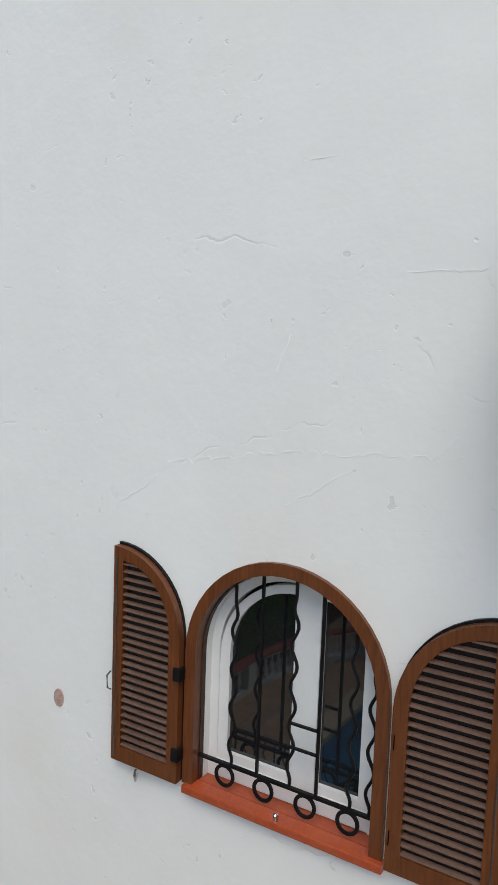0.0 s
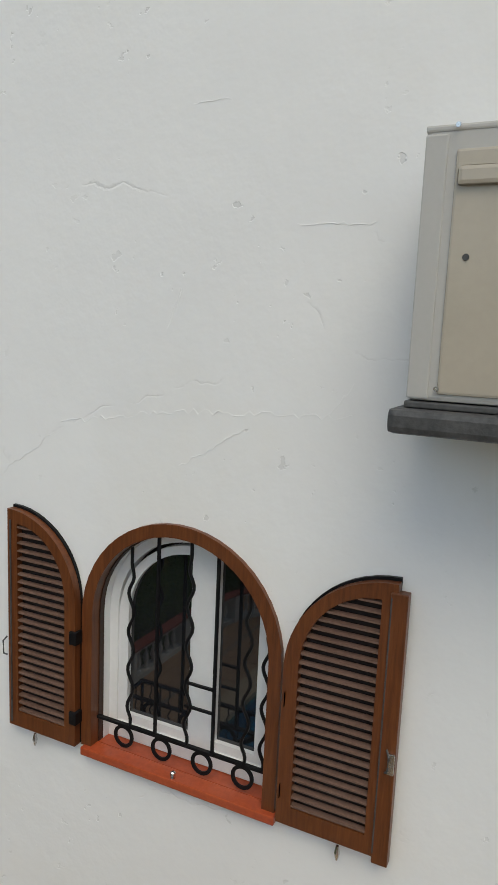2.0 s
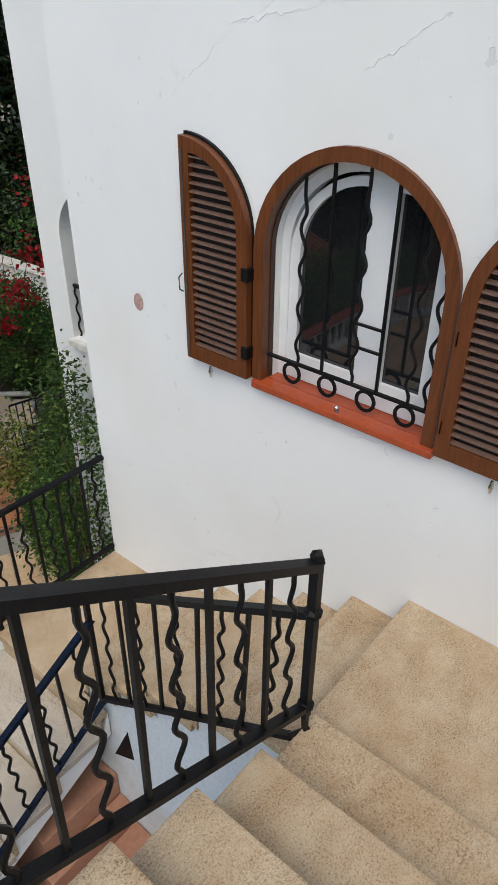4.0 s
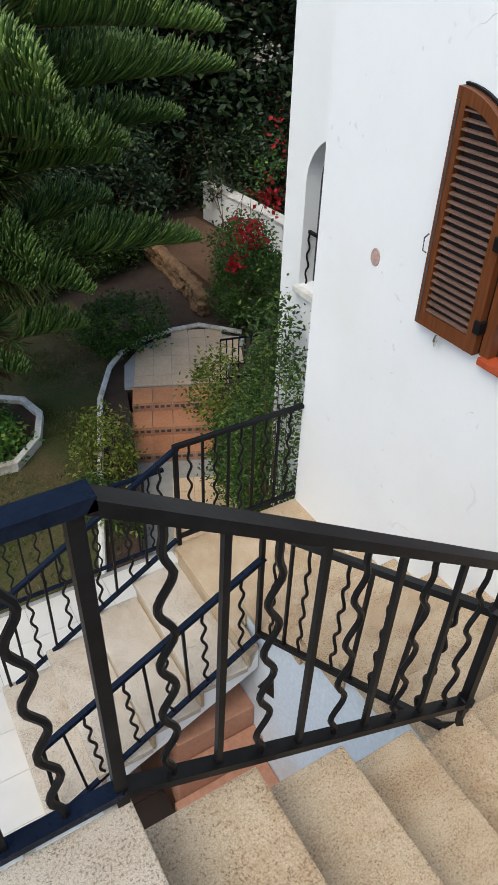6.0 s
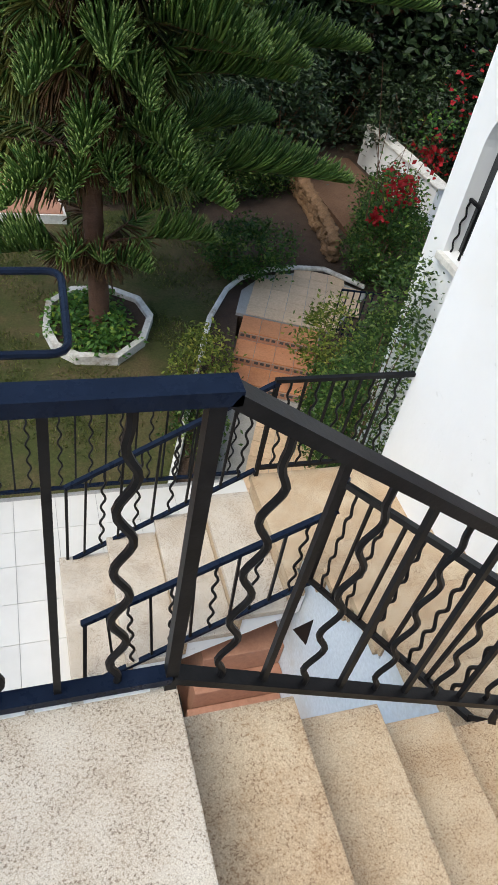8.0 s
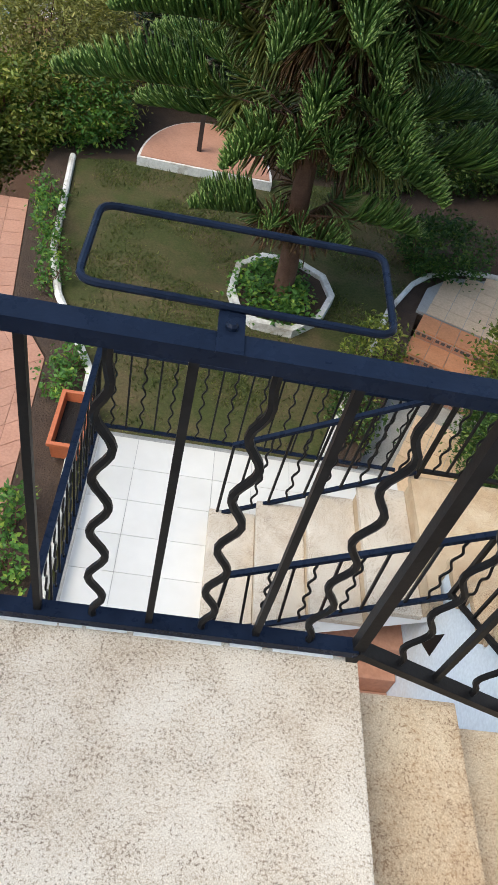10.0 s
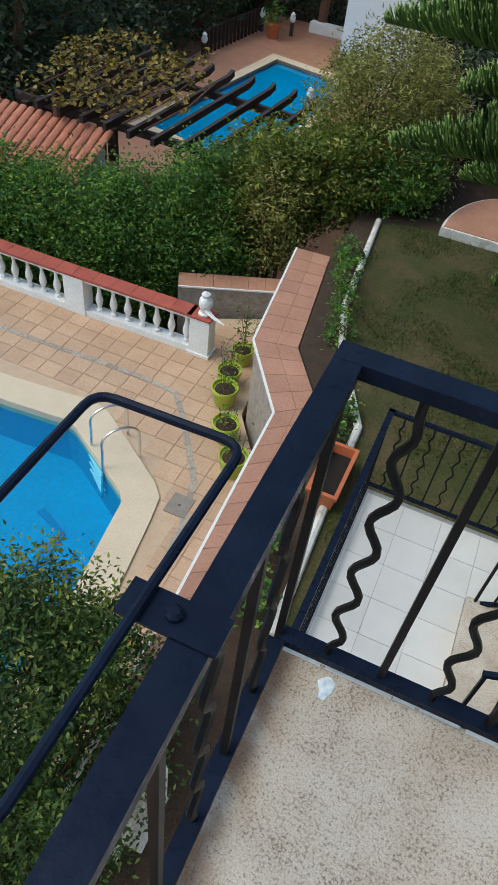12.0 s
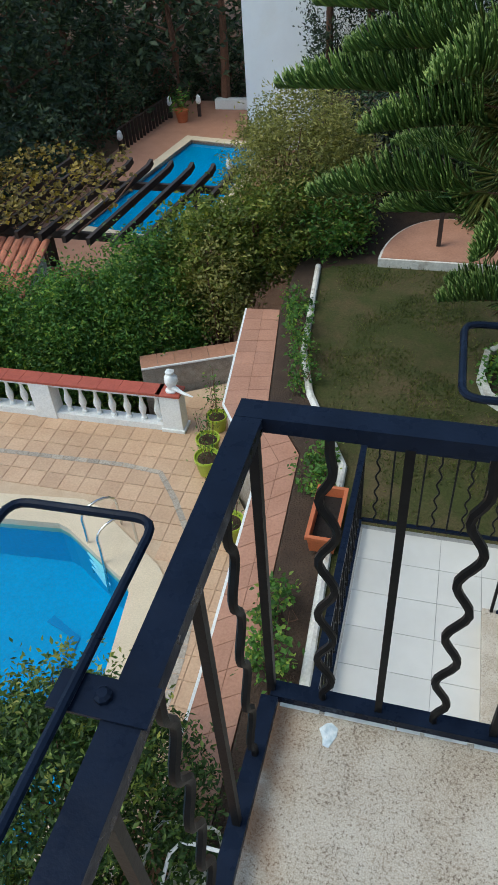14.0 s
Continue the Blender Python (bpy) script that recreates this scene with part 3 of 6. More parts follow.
flight_turn = thing("stair_flight", "turning stair flight of worn speckled stone along the house wall", "stairs", "stair flights", "structure")
for j in range(1, 6):
    z = Z_MID - RISE * j
    tread(flight_turn, 2.27, NOSE_B[j - 1] - 0.02, WALL_X, NOSE_B[j], z)
    part("riser", box(BM(), 2.285, NOSE_B[j - 1] - 0.045, z - 0.02, WALL_X, NOSE_B[j - 1] - 0.022, z + RISE - 0.05), STONE, flight_turn)
part("riser", box(BM(), 2.285, NOSE_B[5] - 0.045, Z_TURN - 0.02, WALL_X, NOSE_B[5] - 0.022, Z_TURN + RISE - 0.05), STONE, flight_turn)
part("tread", prism(BM(), [(NOSE_C[0], 1.38), (2.268, 1.38), (2.268, NOSE_B[5] - 0.021), (WALL_X, NOSE_B[5] - 0.021), (WALL_X, 2.38), (NOSE_C[0], 2.38)], Z_TURN - 0.05, Z_TURN), STONE, flight_turn, "wide stone landing at the turn")
prof = [(NOSE_B[0] - 0.05, Z_MID - 0.052)]
for j in range(1, 6):
    prof += [(NOSE_B[j - 1] - 0.045, Z_MID - RISE * j - 0.052), (NOSE_B[j] - 0.045, Z_MID - RISE * j - 0.052)]
prof += [(NOSE_B[5] - 0.045, Z_TURN - 0.052), (2.36, Z_TURN - 0.052), (2.36, -5.2), (NOSE_B[0] - 0.05, -5.2)]
bm = BM()
a = [bm.verts.new((2.30, y, z)) for y, z in prof]
b = [bm.verts.new((WALL_X - 0.004, y, z)) for y, z in prof]
bm.faces.new(a), bm.faces.new(b[::-1])
for i in range(len(prof)):
    j = (i + 1) % len(prof)
    bm.faces.new((a[i], b[i], b[j], a[j]))
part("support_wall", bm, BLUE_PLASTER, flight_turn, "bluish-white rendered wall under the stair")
# No hole is cut: a thin black plate paints the hole's darkness.
bm = BM()
tri = ((1.40, -2.40), (1.24, -2.03), (1.215, -2.28))
near, far = ([bm.verts.new((x, y, z)) for y, z in tri] for x in (2.294, 2.2985))
bm.faces.new(near), bm.faces.new(far[::-1])
for i in range(3):
    bm.faces.new((near[i], near[(i + 1) % 3], far[(i + 1) % 3], far[i]))
part("gap", bm, BLACK_IRON, flight_turn, "thin black triangle standing in for a dark hole in the render")

flight_low = thing("stair_flight", "lower stair flight of pale worn stone down to the tiled platform", "stairs", "stair flights", "structure")
for k in range(1, 5):
    z = Z_TURN - RISE * k
    tread(flight_low, NOSE_C[k], 1.38, NOSE_C[k - 1] + 0.02, 2.38, z, STONE_PALE)
    part("riser", box(BM(), NOSE_C[k - 1] + 0.022, 1.39, z - 0.02, NOSE_C[k - 1] + 0.045, 2.37, z + RISE - 0.05), STONE, flight_low)
part("riser", box(BM(), NOSE_C[4] + 0.022, 1.39, Z_PLAT, NOSE_C[4] + 0.045, 2.37, Z_PLAT + RISE - 0.05), STONE, flight_low)
prof = [(2.29, Z_TURN - 0.06)]
for k in range(1, 5):
    prof += [(NOSE_C[k - 1] + 0.045, Z_TURN - RISE * k - 0.052), (NOSE_C[k] + 0.045, Z_TURN - RISE * k - 0.052)]
prof += [(NOSE_C[4] + 0.045, Z_PLAT - 0.06), (2.29, Z_TURN - 0.26)]
bm = BM()
a = [bm.verts.new((x, 1.40, z)) for x, z in prof]
b = [bm.verts.new((x, 2.36, z)) for x, z in prof]
bm.faces.new(a), bm.faces.new(b[::-1])
for i in range(len(prof)):
    j = (i + 1) % len(prof)
    bm.faces.new((a[i], b[i], b[j], a[j]))
part("string", bm, PLASTER, flight_low, "white painted stair string with chipped edge")

platform = thing("tiled_platform", "lower stair platform paved with square white floor tiles", "platform", kind="structure")
L = [(-0.12, -1.2), (0.9, -1.2), (0.9, 2.37), (2.45, 2.37), (2.45, 3.16), (-0.12, 3.16)]
part("slab", prism(BM(), L, Z_PLAT - 0.25, Z_PLAT - 0.006), GROUT, platform)
part("support_wall", prism(BM(), [(-0.09, -1.1), (0.1, -1.1), (0.1, 2.95), (0.7, 2.95), (0.7, 3.13), (-0.09, 3.13)], -5.2, Z_PLAT - 0.25), PLASTER, platform)
part("pillar", box(BM(), 2.2, 2.9, -5.2, 2.42, 3.12, Z_PLAT - 0.25), PLASTER, platform)
patio = thing("patio_floor", "terracotta tiled patio floor below the stair", "floor", kind="structure")
part("bed", box(BM(), -0.09, -1.2, Z_PATIO - 0.4, 5.2, 8.2, Z_PATIO - 0.008), GROUT, patio)
# terracotta landing and two steps in the recess under the turning flight
for x0, y0, y1, z in ((1.62, 0.55, 1.292, -3.05), (1.66, 1.295, 1.416, -2.86), (1.72, 1.42, 2.3, -2.65)):
    part("step", box(BM(), x0, y0, Z_PATIO, 2.297, y1, z, 0.01), TERRACOTTA, patio, "terracotta step under the stair")
# Added near-black block; its colour stands in for an unlit doorway opening.
part("board", box(BM(), 1.3, 0.8, -3.35, 1.612, 1.45, -3.12, 0.01), SHADE_FILL, patio, "near-black block standing in for a dark opening beside the steps")


# ---------------------------------------------------------------- iron railings
def bar_straight(bm, p, q, r=0.008):
    return tube(bm, [p, q], r, square=True, up=(0, 1, 0))


def bar_wavy(bm, p, q, along, r=0.0085, amp=0.017, wave=0.165):
    p, q, along = Vector(p), Vector(q), Vector(along).normalized()
    n, pts = 44, []
    length = (q - p).length
    for i in range(n + 1):
        s = i / n
        fade = min(1.0, s * 12) * min(1.0, max(0.0, (0.93 - s) * 9))
        pts.append(p.lerp(q, s) + along * amp * fade * math.sin(2 * math.pi * (s * length - 0.05) / wave))
    return tube(bm, pts, r, 6, up=along)


def railing(label, top, base, n, first_wavy=True, posts=(), r=0.008, wide=0.045, skip=(), ends=(0.5, 0.5), turned=(), rail=None):
    """An iron railing between two ends: flat handrail, bottom rail, straight and wavy bars by turns."""
    t0, t1, b0, b1 = (Vector(v) for v in (*top, *base))
    root = thing("railing", label, "railing", "stair railings", at=(0, 0, 0))
    along, rail = (t1 - t0).normalized(), rail or IRON
    flat = Vector((along.x, along.y, 0)).normalized()
    part("handrail", tube(BM(), [t0 - flat * wide * ends[0], t1 + flat * wide * ends[1]], 0.014, square=True, width=wide), rail, root)
    part("bottom_rail", tube(BM(), [b0, b1], 0.012, square=True, width=wide * 0.9), rail, root)
    for i in range(1, n):
        if i in skip:
            continue
        p, q = b0.lerp(b1, i / n), t0.lerp(t1, i / n)
        if (i % 2 == 1) == first_wavy:
            part("wavy_bar", bar_wavy(BM(), p, q, -flat if i in turned else flat, r * 1.12, 0.017 if wide > 0.04 else 0.014), BLACK_IRON, root, smooth=True)
        else:
            part("bar", bar_straight(BM(), p, q, r), BLACK_IRON, root)
    for lo, hi, half in posts:
        part("post", tube(BM(), [lo, hi], half, square=True, up=(0, 1, 0)), BLACK_IRON, root)
    return root


Z_TOP, Z_BOT = 0.888, 0.05
front = railing("black wrought-iron landing railing with wavy bars", ((0, 0, Z_TOP), (1.0, 0, Z_TOP)), ((0, 0, Z_BOT), (1.0, 0, Z_BOT)), 8, turned=(7,), ends=(0.5, 0.75),
                posts=[((1.0, 0, 0.0), (1.0, 0, Z_TOP), 0.014), ((0, 0, 0.0), (0, 0, Z_TOP), 0.009)])
side = railing("black wrought-iron landing railing along the open edge", ((0, -0.0235, Z_TOP), (0, -4.3, Z_TOP)), ((0, -0.022, Z_BOT), (0, -4.3, Z_BOT)), 30, ends=(0, 0))
X_END = 2.215
down = railing("sloping black wrought-iron stair railing", ((1.022, 0, Z_TOP - 0.004), (X_END, 0, 0.115)), ((1.0, 0, Z_BOT), (X_END, 0, -0.575)), 10, ends=(0, 0), turned=(1, 3, 5, 7, 9), rail=BLACK_IRON,
               posts=[((X_END, 0, -0.63), (X_END, 0, 0.14), 0.016)])
bm = lathe(BM(), [(0.016, 0.125), (0.03, 0.14), (0.02, 0.165), (0.002, 0.178)], (X_END, 0, 0), 4)
part("cap", bm, BLACK_IRON, down, "pointed post cap")
for zc in (-0.565, -0.09):
    bm = lathe(BM(), [(0.018, zc - 0.018), (0.032, zc - 0.006), (0.032, zc + 0.006), (0.018, zc + 0.018)], (X_END, 0, 0), 8)
    part("collar", bm, BLACK_IRON, down)
bm = tube(BM(), [(X_END, 0, -0.61), (X_END + 0.01, -0.005, -0.72), (2.25, 0.075, -0.86)], 0.010, square=True, width=0.03)
part("bracket", bm, BLACK_IRON, down)
turn = railing("black wrought-iron railing beside the turning steps", ((X_END, 0, -0.09), (2.25, 1.36, -0.945)), ((2.25, 0.075, -0.87), (2.25, 1.36, -1.77)), 10, wide=0.034, rail=BLACK_IRON,
               posts=[((2.25, 1.36, -1.82), (2.25, 1.36, -0.91), 0.013)])
bm = lathe(BM(), [(0.014, -0.925), (0.028, -0.915), (0.02, -0.89), (0.002, -0.88)], (2.25, 1.36, 0), 4)
part("cap", bm, IRON, turn)
low_in = railing("black wrought-iron inner railing of the lower flight", ((2.25, 1.36, -1.14), (0.952, 1.41, -1.975)), ((2.25, 1.36, -1.80), (1.02, 1.40, -2.64)), 11, wide=0.034,
                 posts=[((0.952, 1.41, -2.8), (0.952, 1.41, -1.975), 0.011)])
low_out = railing("black wrought-iron outer railing of the lower flight", ((2.23, 2.37, -1.08), (0.94, 2.355, -1.87)), ((2.21, 2.36, -1.86), (0.93, 2.36, -2.66)), 11, wide=0.032,
                  posts=[((0.93, 2.36, -2.80), (0.93, 2.36, -1.88), 0.010), ((2.23, 2.37, -1.95), (2.23, 2.37, -1.08), 0.014)])
turn_out = railing("black wrought-iron railing of the turn landing fixed to the house wall", ((2.23, 2.37, -1.07), (3.2, 2.37, -1.07)), ((2.23, 2.37, -1.85), (3.19, 2.37, -1.85)), 10, wide=0.032, ends=(0.5, -0.1), rail=BLACK_IRON)
plat_far = railing("black wrought-iron platform railing above the lawn", ((-0.1, 3.14, -1.90), (2.45, 3.14, -1.90)), ((-0.1, 3.14, -2.72), (2.45, 3.14, -2.72)), 22, wide=0.03, r=0.007,
                   posts=[((-0.1, 3.14, -2.80), (-0.1, 3.14, -1.90), 0.012)])
plat_side = railing("black wrought-iron platform railing beside the garden strip", ((-0.1, 3.14, -1.90), (-0.1, -1.1, -1.90)), ((-0.1, 3.14, -2.72), (-0.1, -1.1, -2.72)), 36, wide=0.045, r=0.007)


def planter_frame(label, loop, bracket):
    root = thing("planter_frame", label, "planter holder", "planter frames on the railing")
    pts = []
    m = len(loop)
    for i in range(m):
        p, a, b = Vector(loop[i]), Vector(loop[i - 1]), Vector(loop[(i + 1) % m])
        p0, p1 = p + (a - p).normalized() * 0.03, p + (b - p).normalized() * 0.03
        for k in range(5):
            s = k / 4
            pts.append(p0.lerp(p, s).lerp(p.lerp(p1, s), s))
    pts += [pts[0], pts[1]]
    part("hoop", tube(BM(), pts, 0.0065, 8), IRON, root, smooth=True)
    x0, y0, x1, y1 = bracket
    bm = box(BM(), x0, y0, Z_TOP + 0.0145, x1, y1, Z_TOP + 0.019)
    part("clip", bm, IRON, root, "bolted saddle clip over the handrail")
    cx, cy = (x0 + x1) / 2, (y0 + y1) / 2
    bm = lathe(BM(), [(0.010, 0), (0.010, 0.006), (0.006, 0.010)], (cx, cy, Z_TOP + 0.019), 8)
    part("bolt", bm, IRON, root)
    return root


ZF = 0.912
planter_frame("black metal planter frame clipped to the front railing", [(0.315, 0.072, ZF), (0.794, 0.068, ZF), (0.800, 0.293, ZF), (0.313, 0.289, ZF)], (0.525, -0.028, 0.565, 0.085))
planter_frame("black metal planter frame clipped to the side railing", [(-0.060, -0.264, ZF), (-0.066, -0.755, ZF), (-0.268, -0.755, ZF), (-0.270, -0.270, ZF)], (-0.085, -0.53, 0.03, -0.485))


for k in range(6):
    y = 2.95 + 0.135 * k
    part("guard_bar", bar_wavy(BM(), (4.06, y, -0.86), (4.06, y, -0.42), (0, 1, 0), 0.009, 0.016, 0.15) if k % 2 else bar_straight(BM(), (4.06, y, -0.86), (4.06, y, -0.42), 0.007), BLACK_IRON, win2)

# ---------------------------------------------------------------- arched window
def arch_band(bm, outer, inner, x0, x1):
    """The strip between two arches, with depth."""
    rows = []
    for loop in (outer, inner):
        rows.append([[bm.verts.new((x, y, z)) for y, z in loop] for x in (x0, x1)])
    m = len(outer)
    for i in range(m - 1):
        for a, b in ((rows[0][0], rows[1][0]), (rows[1][0], rows[1][1]), (rows[1][1], rows[0][1]), (rows[0][1], rows[0][0])):
            bm.faces.new((a[i], a[i + 1], b[i + 1], b[i]))
    for i in (0, m - 1):
        bm.faces.new((rows[0][0][i], rows[1][0][i], rows[1][1][i], rows[0][1][i]))
    return bm


win = thing("window_1", "arched white double window in a varnished wooden surround", "window", kind="structure")
o = arch(FRAME_Y0, FRAME_Y1, 0.0, FRAME_TOP)
i1 = arch(FRAME_Y0 + 0.055, FRAME_Y1 - 0.055, 0.0, FRAME_TOP - 0.055)
part("wooden_frame", arch_band(BM(), o, i1, WALL_X - 0.022, WALL_X + 0.03), WOOD, win, smooth=True)
i2 = arch(FRAME_Y0 + 0.06, FRAME_Y1 - 0.06, 0.0, FRAME_TOP - 0.06)
o2 = arch(FRAME_Y0 + 0.035, FRAME_Y1 - 0.035, 0.0, FRAME_TOP - 0.035)
part("lining", arch_band(BM(), o2, i2, WALL_X + 0.03, WALL_X + 0.06), SHADED_WOOD, win, "wooden lining with the arch's shade put into its colour")
A0, A1, AT = FRAME_Y0 + 0.062, FRAME_Y1 - 0.062, FRAME_TOP - 0.062
SET = WALL_X + 0.10
part("reveal", arch_band(BM(), arch(A0 - 0.02, A1 + 0.02, 0.0, AT + 0.02), arch(A0, A1, 0.0, AT), WALL_X + 0.061, SET + 0.06), PVC, win, "white inner reveal", smooth=True)
part("window_frame", arch_band(BM(), arch(A0 + 0.001, A1 - 0.001, 0.0, AT - 0.001), arch(A0 + 0.045, A1 - 0.045, 0.0, AT - 0.045), SET, SET + 0.06), PVC, win, smooth=True)
mid = 0.508
part("window_frame", box(BM(), SET + 0.001, A0 + 0.002, 0.008, SET + 0.06, A1 - 0.002, 0.09, 0.004), PVC, win)
part("mullion", box(BM(), SET - 0.005, mid - 0.06, 0.085, SET + 0.05, mid + 0.06, AT - 0.02, 0.004), PVC, win)


def half_arch(y_in, y_out, z0, ztop, r_out, n=14):
    """Half of an arch: straight at y_in, curved towards y_out."""
    s = 1 if y_out > y_in else -1
    r = r_out
    pts = [(y_in, z0), (y_in, ztop)]
    zc = ztop - r
    for k in range(1, n + 1):
        a = math.pi / 2 * (1 - k / n)
        pts.append((y_in + s * abs(y_out - y_in) * math.cos(a), zc + r * math.sin(a)))
    pts.append((y_out, z0))
    return pts


def loop_band(bm, outer, inner, x0, x1):
    rows = [[[bm.verts.new((x, y, z)) for y, z in loop] for x in (x0, x1)] for loop in (outer, inner)]
    m = len(outer)
    for i in range(m):
        j = (i + 1) % m
        for a, b in ((rows[0][0], rows[1][0]), (rows[1][0], rows[1][1]), (rows[1][1], rows[0][1]), (rows[0][1], rows[0][0])):
            bm.faces.new((a[i], a[j], b[j], b[i]))
    return bm


for y_in, y_out in ((mid + 0.055, A1 - 0.045), (mid - 0.055, A0 + 0.045)):
    s = 1 if y_out > y_in else -1
    rad = abs(y_out - y_in)
    outer = half_arch(y_in, y_out, 0.085, AT - 0.06, rad)
    inner = half_arch(y_in + s * 0.012, y_out - s * 0.05, 0.13, AT - 0.10, rad - 0.05)
    sash = part("sash", loop_band(BM(), outer, inner, SET + 0.01, SET + 0.05), PVC, win)
    bm = BM()
    bm.faces.new([bm.verts.new((SET + 0.033, y, z)) for y, z in inner])
    part("pane", bm, GLASS, sash, "dark reflecting glass")
bm = box(BM(), WALL_X - 0.048, 0.085, -0.034, WALL_X + 0.028, 1.04, 0.004, 0.006)
part("window_sill", bm, SILL_TILE, win, "glossy orange-red tiled sill")
part("threshold", box(BM(), WALL_X + 0.0285, A0 - 0.018, -0.02, SET + 0.06, A1 + 0.018, 0.0045), SILL_TILE, win)
bm = lathe(BM(), [(0.012, 0), (0.012, 0.03), (0.006, 0.035)], (WALL_X - 0.03, 0.56, -0.001), 8)
part("catch", bm, CHROME, win, "small metal catch")

# raised lips of old cracks in the wall's render
crack_rng = random.Random(5)
for y0, z0, y1, z1, amp in ((1.19, 1.465, 0.63, 1.562, 0.012), (0.62, 1.565, -0.11, 1.60, 0.012), (1.53, 1.20, 1.25, 1.40, 0.014), (0.59, 1.34, 0.31, 1.515, 0.012), (0.57, 2.705, 0.41, 2.71, 0.006), (0.13, 2.268, -0.15, 2.26, 0.008), (-0.03, 1.60, -0.11, 1.72, 0.01), (0.66, 1.88, 0.60, 2.03, 0.01)):
    n = max(6, int(abs(y1 - y0) / 0.025) + 4)
    pts = [(WALL_X - 0.0005, y0 + (y1 - y0) * i / n, z0 + (z1 - z0) * i / n + crack_rng.uniform(-amp, amp)) for i in range(n + 1)]
    part("crack_lip", tube(BM(), pts, 0.002, 5, radii=[crack_rng.uniform(0.0004, 0.0021) for _ in pts]), PLASTER, wall_east, smooth=True)

# iron grille
gr = thing("window_grille", "black wrought-iron grille with wavy bars and rings", "grille")
XG = WALL_X + 0.022
y_lo, y_hi = FRAME_Y0 + 0.06, FRAME_Y1 - 0.06
part("cross_bar", tube(BM(), [(XG, y_lo, 0.134), (XG, y_hi, 0.134)], 0.006, square=True, width=0.018), BLACK_IRON, gr)


def arch_height(y):
    r, c = (y_hi - y_lo) / 2, (y_lo + y_hi) / 2
    return FRAME_TOP - 0.06 - r + math.sqrt(max(0.0, r * r - (y - c) ** 2))


for y, wavy in ((0.822, True), (0.688, False), (0.53, True), (0.404, False), (0.257, True), (0.175, True)):
    top = arch_height(y)
    if wavy:
        part("wavy_bar", bar_wavy(BM(), (XG, y, 0.134), (XG, y, top - 0.005), (0, 1, 0), 0.0075, 0.015, 0.175), BLACK_IRON, gr, smooth=True)
    else:
        part("bar", bar_straight(BM(), (XG, y, 0.134), (XG, y, top), 0.006), BLACK_IRON, gr)
for z in (0.315, 0.42):
    part("short_bar", tube(BM(), [(XG, 0.545, z), (XG, 0.404, z)], 0.005, square=True, width=0.012), BLACK_IRON, gr)
for y in (0.852, 0.654, 0.452, 0.26):
    pts = [(XG, y + 0.044 * math.cos(a), 0.078 + 0.046 * math.sin(a)) for a in [2 * math.pi * i / 20 for i in range(21)]]
    part("ring", tube(BM(), pts, 0.0035, square=True, width=0.016, up=(1, 0, 0)), BLACK_IRON, gr, smooth=True)


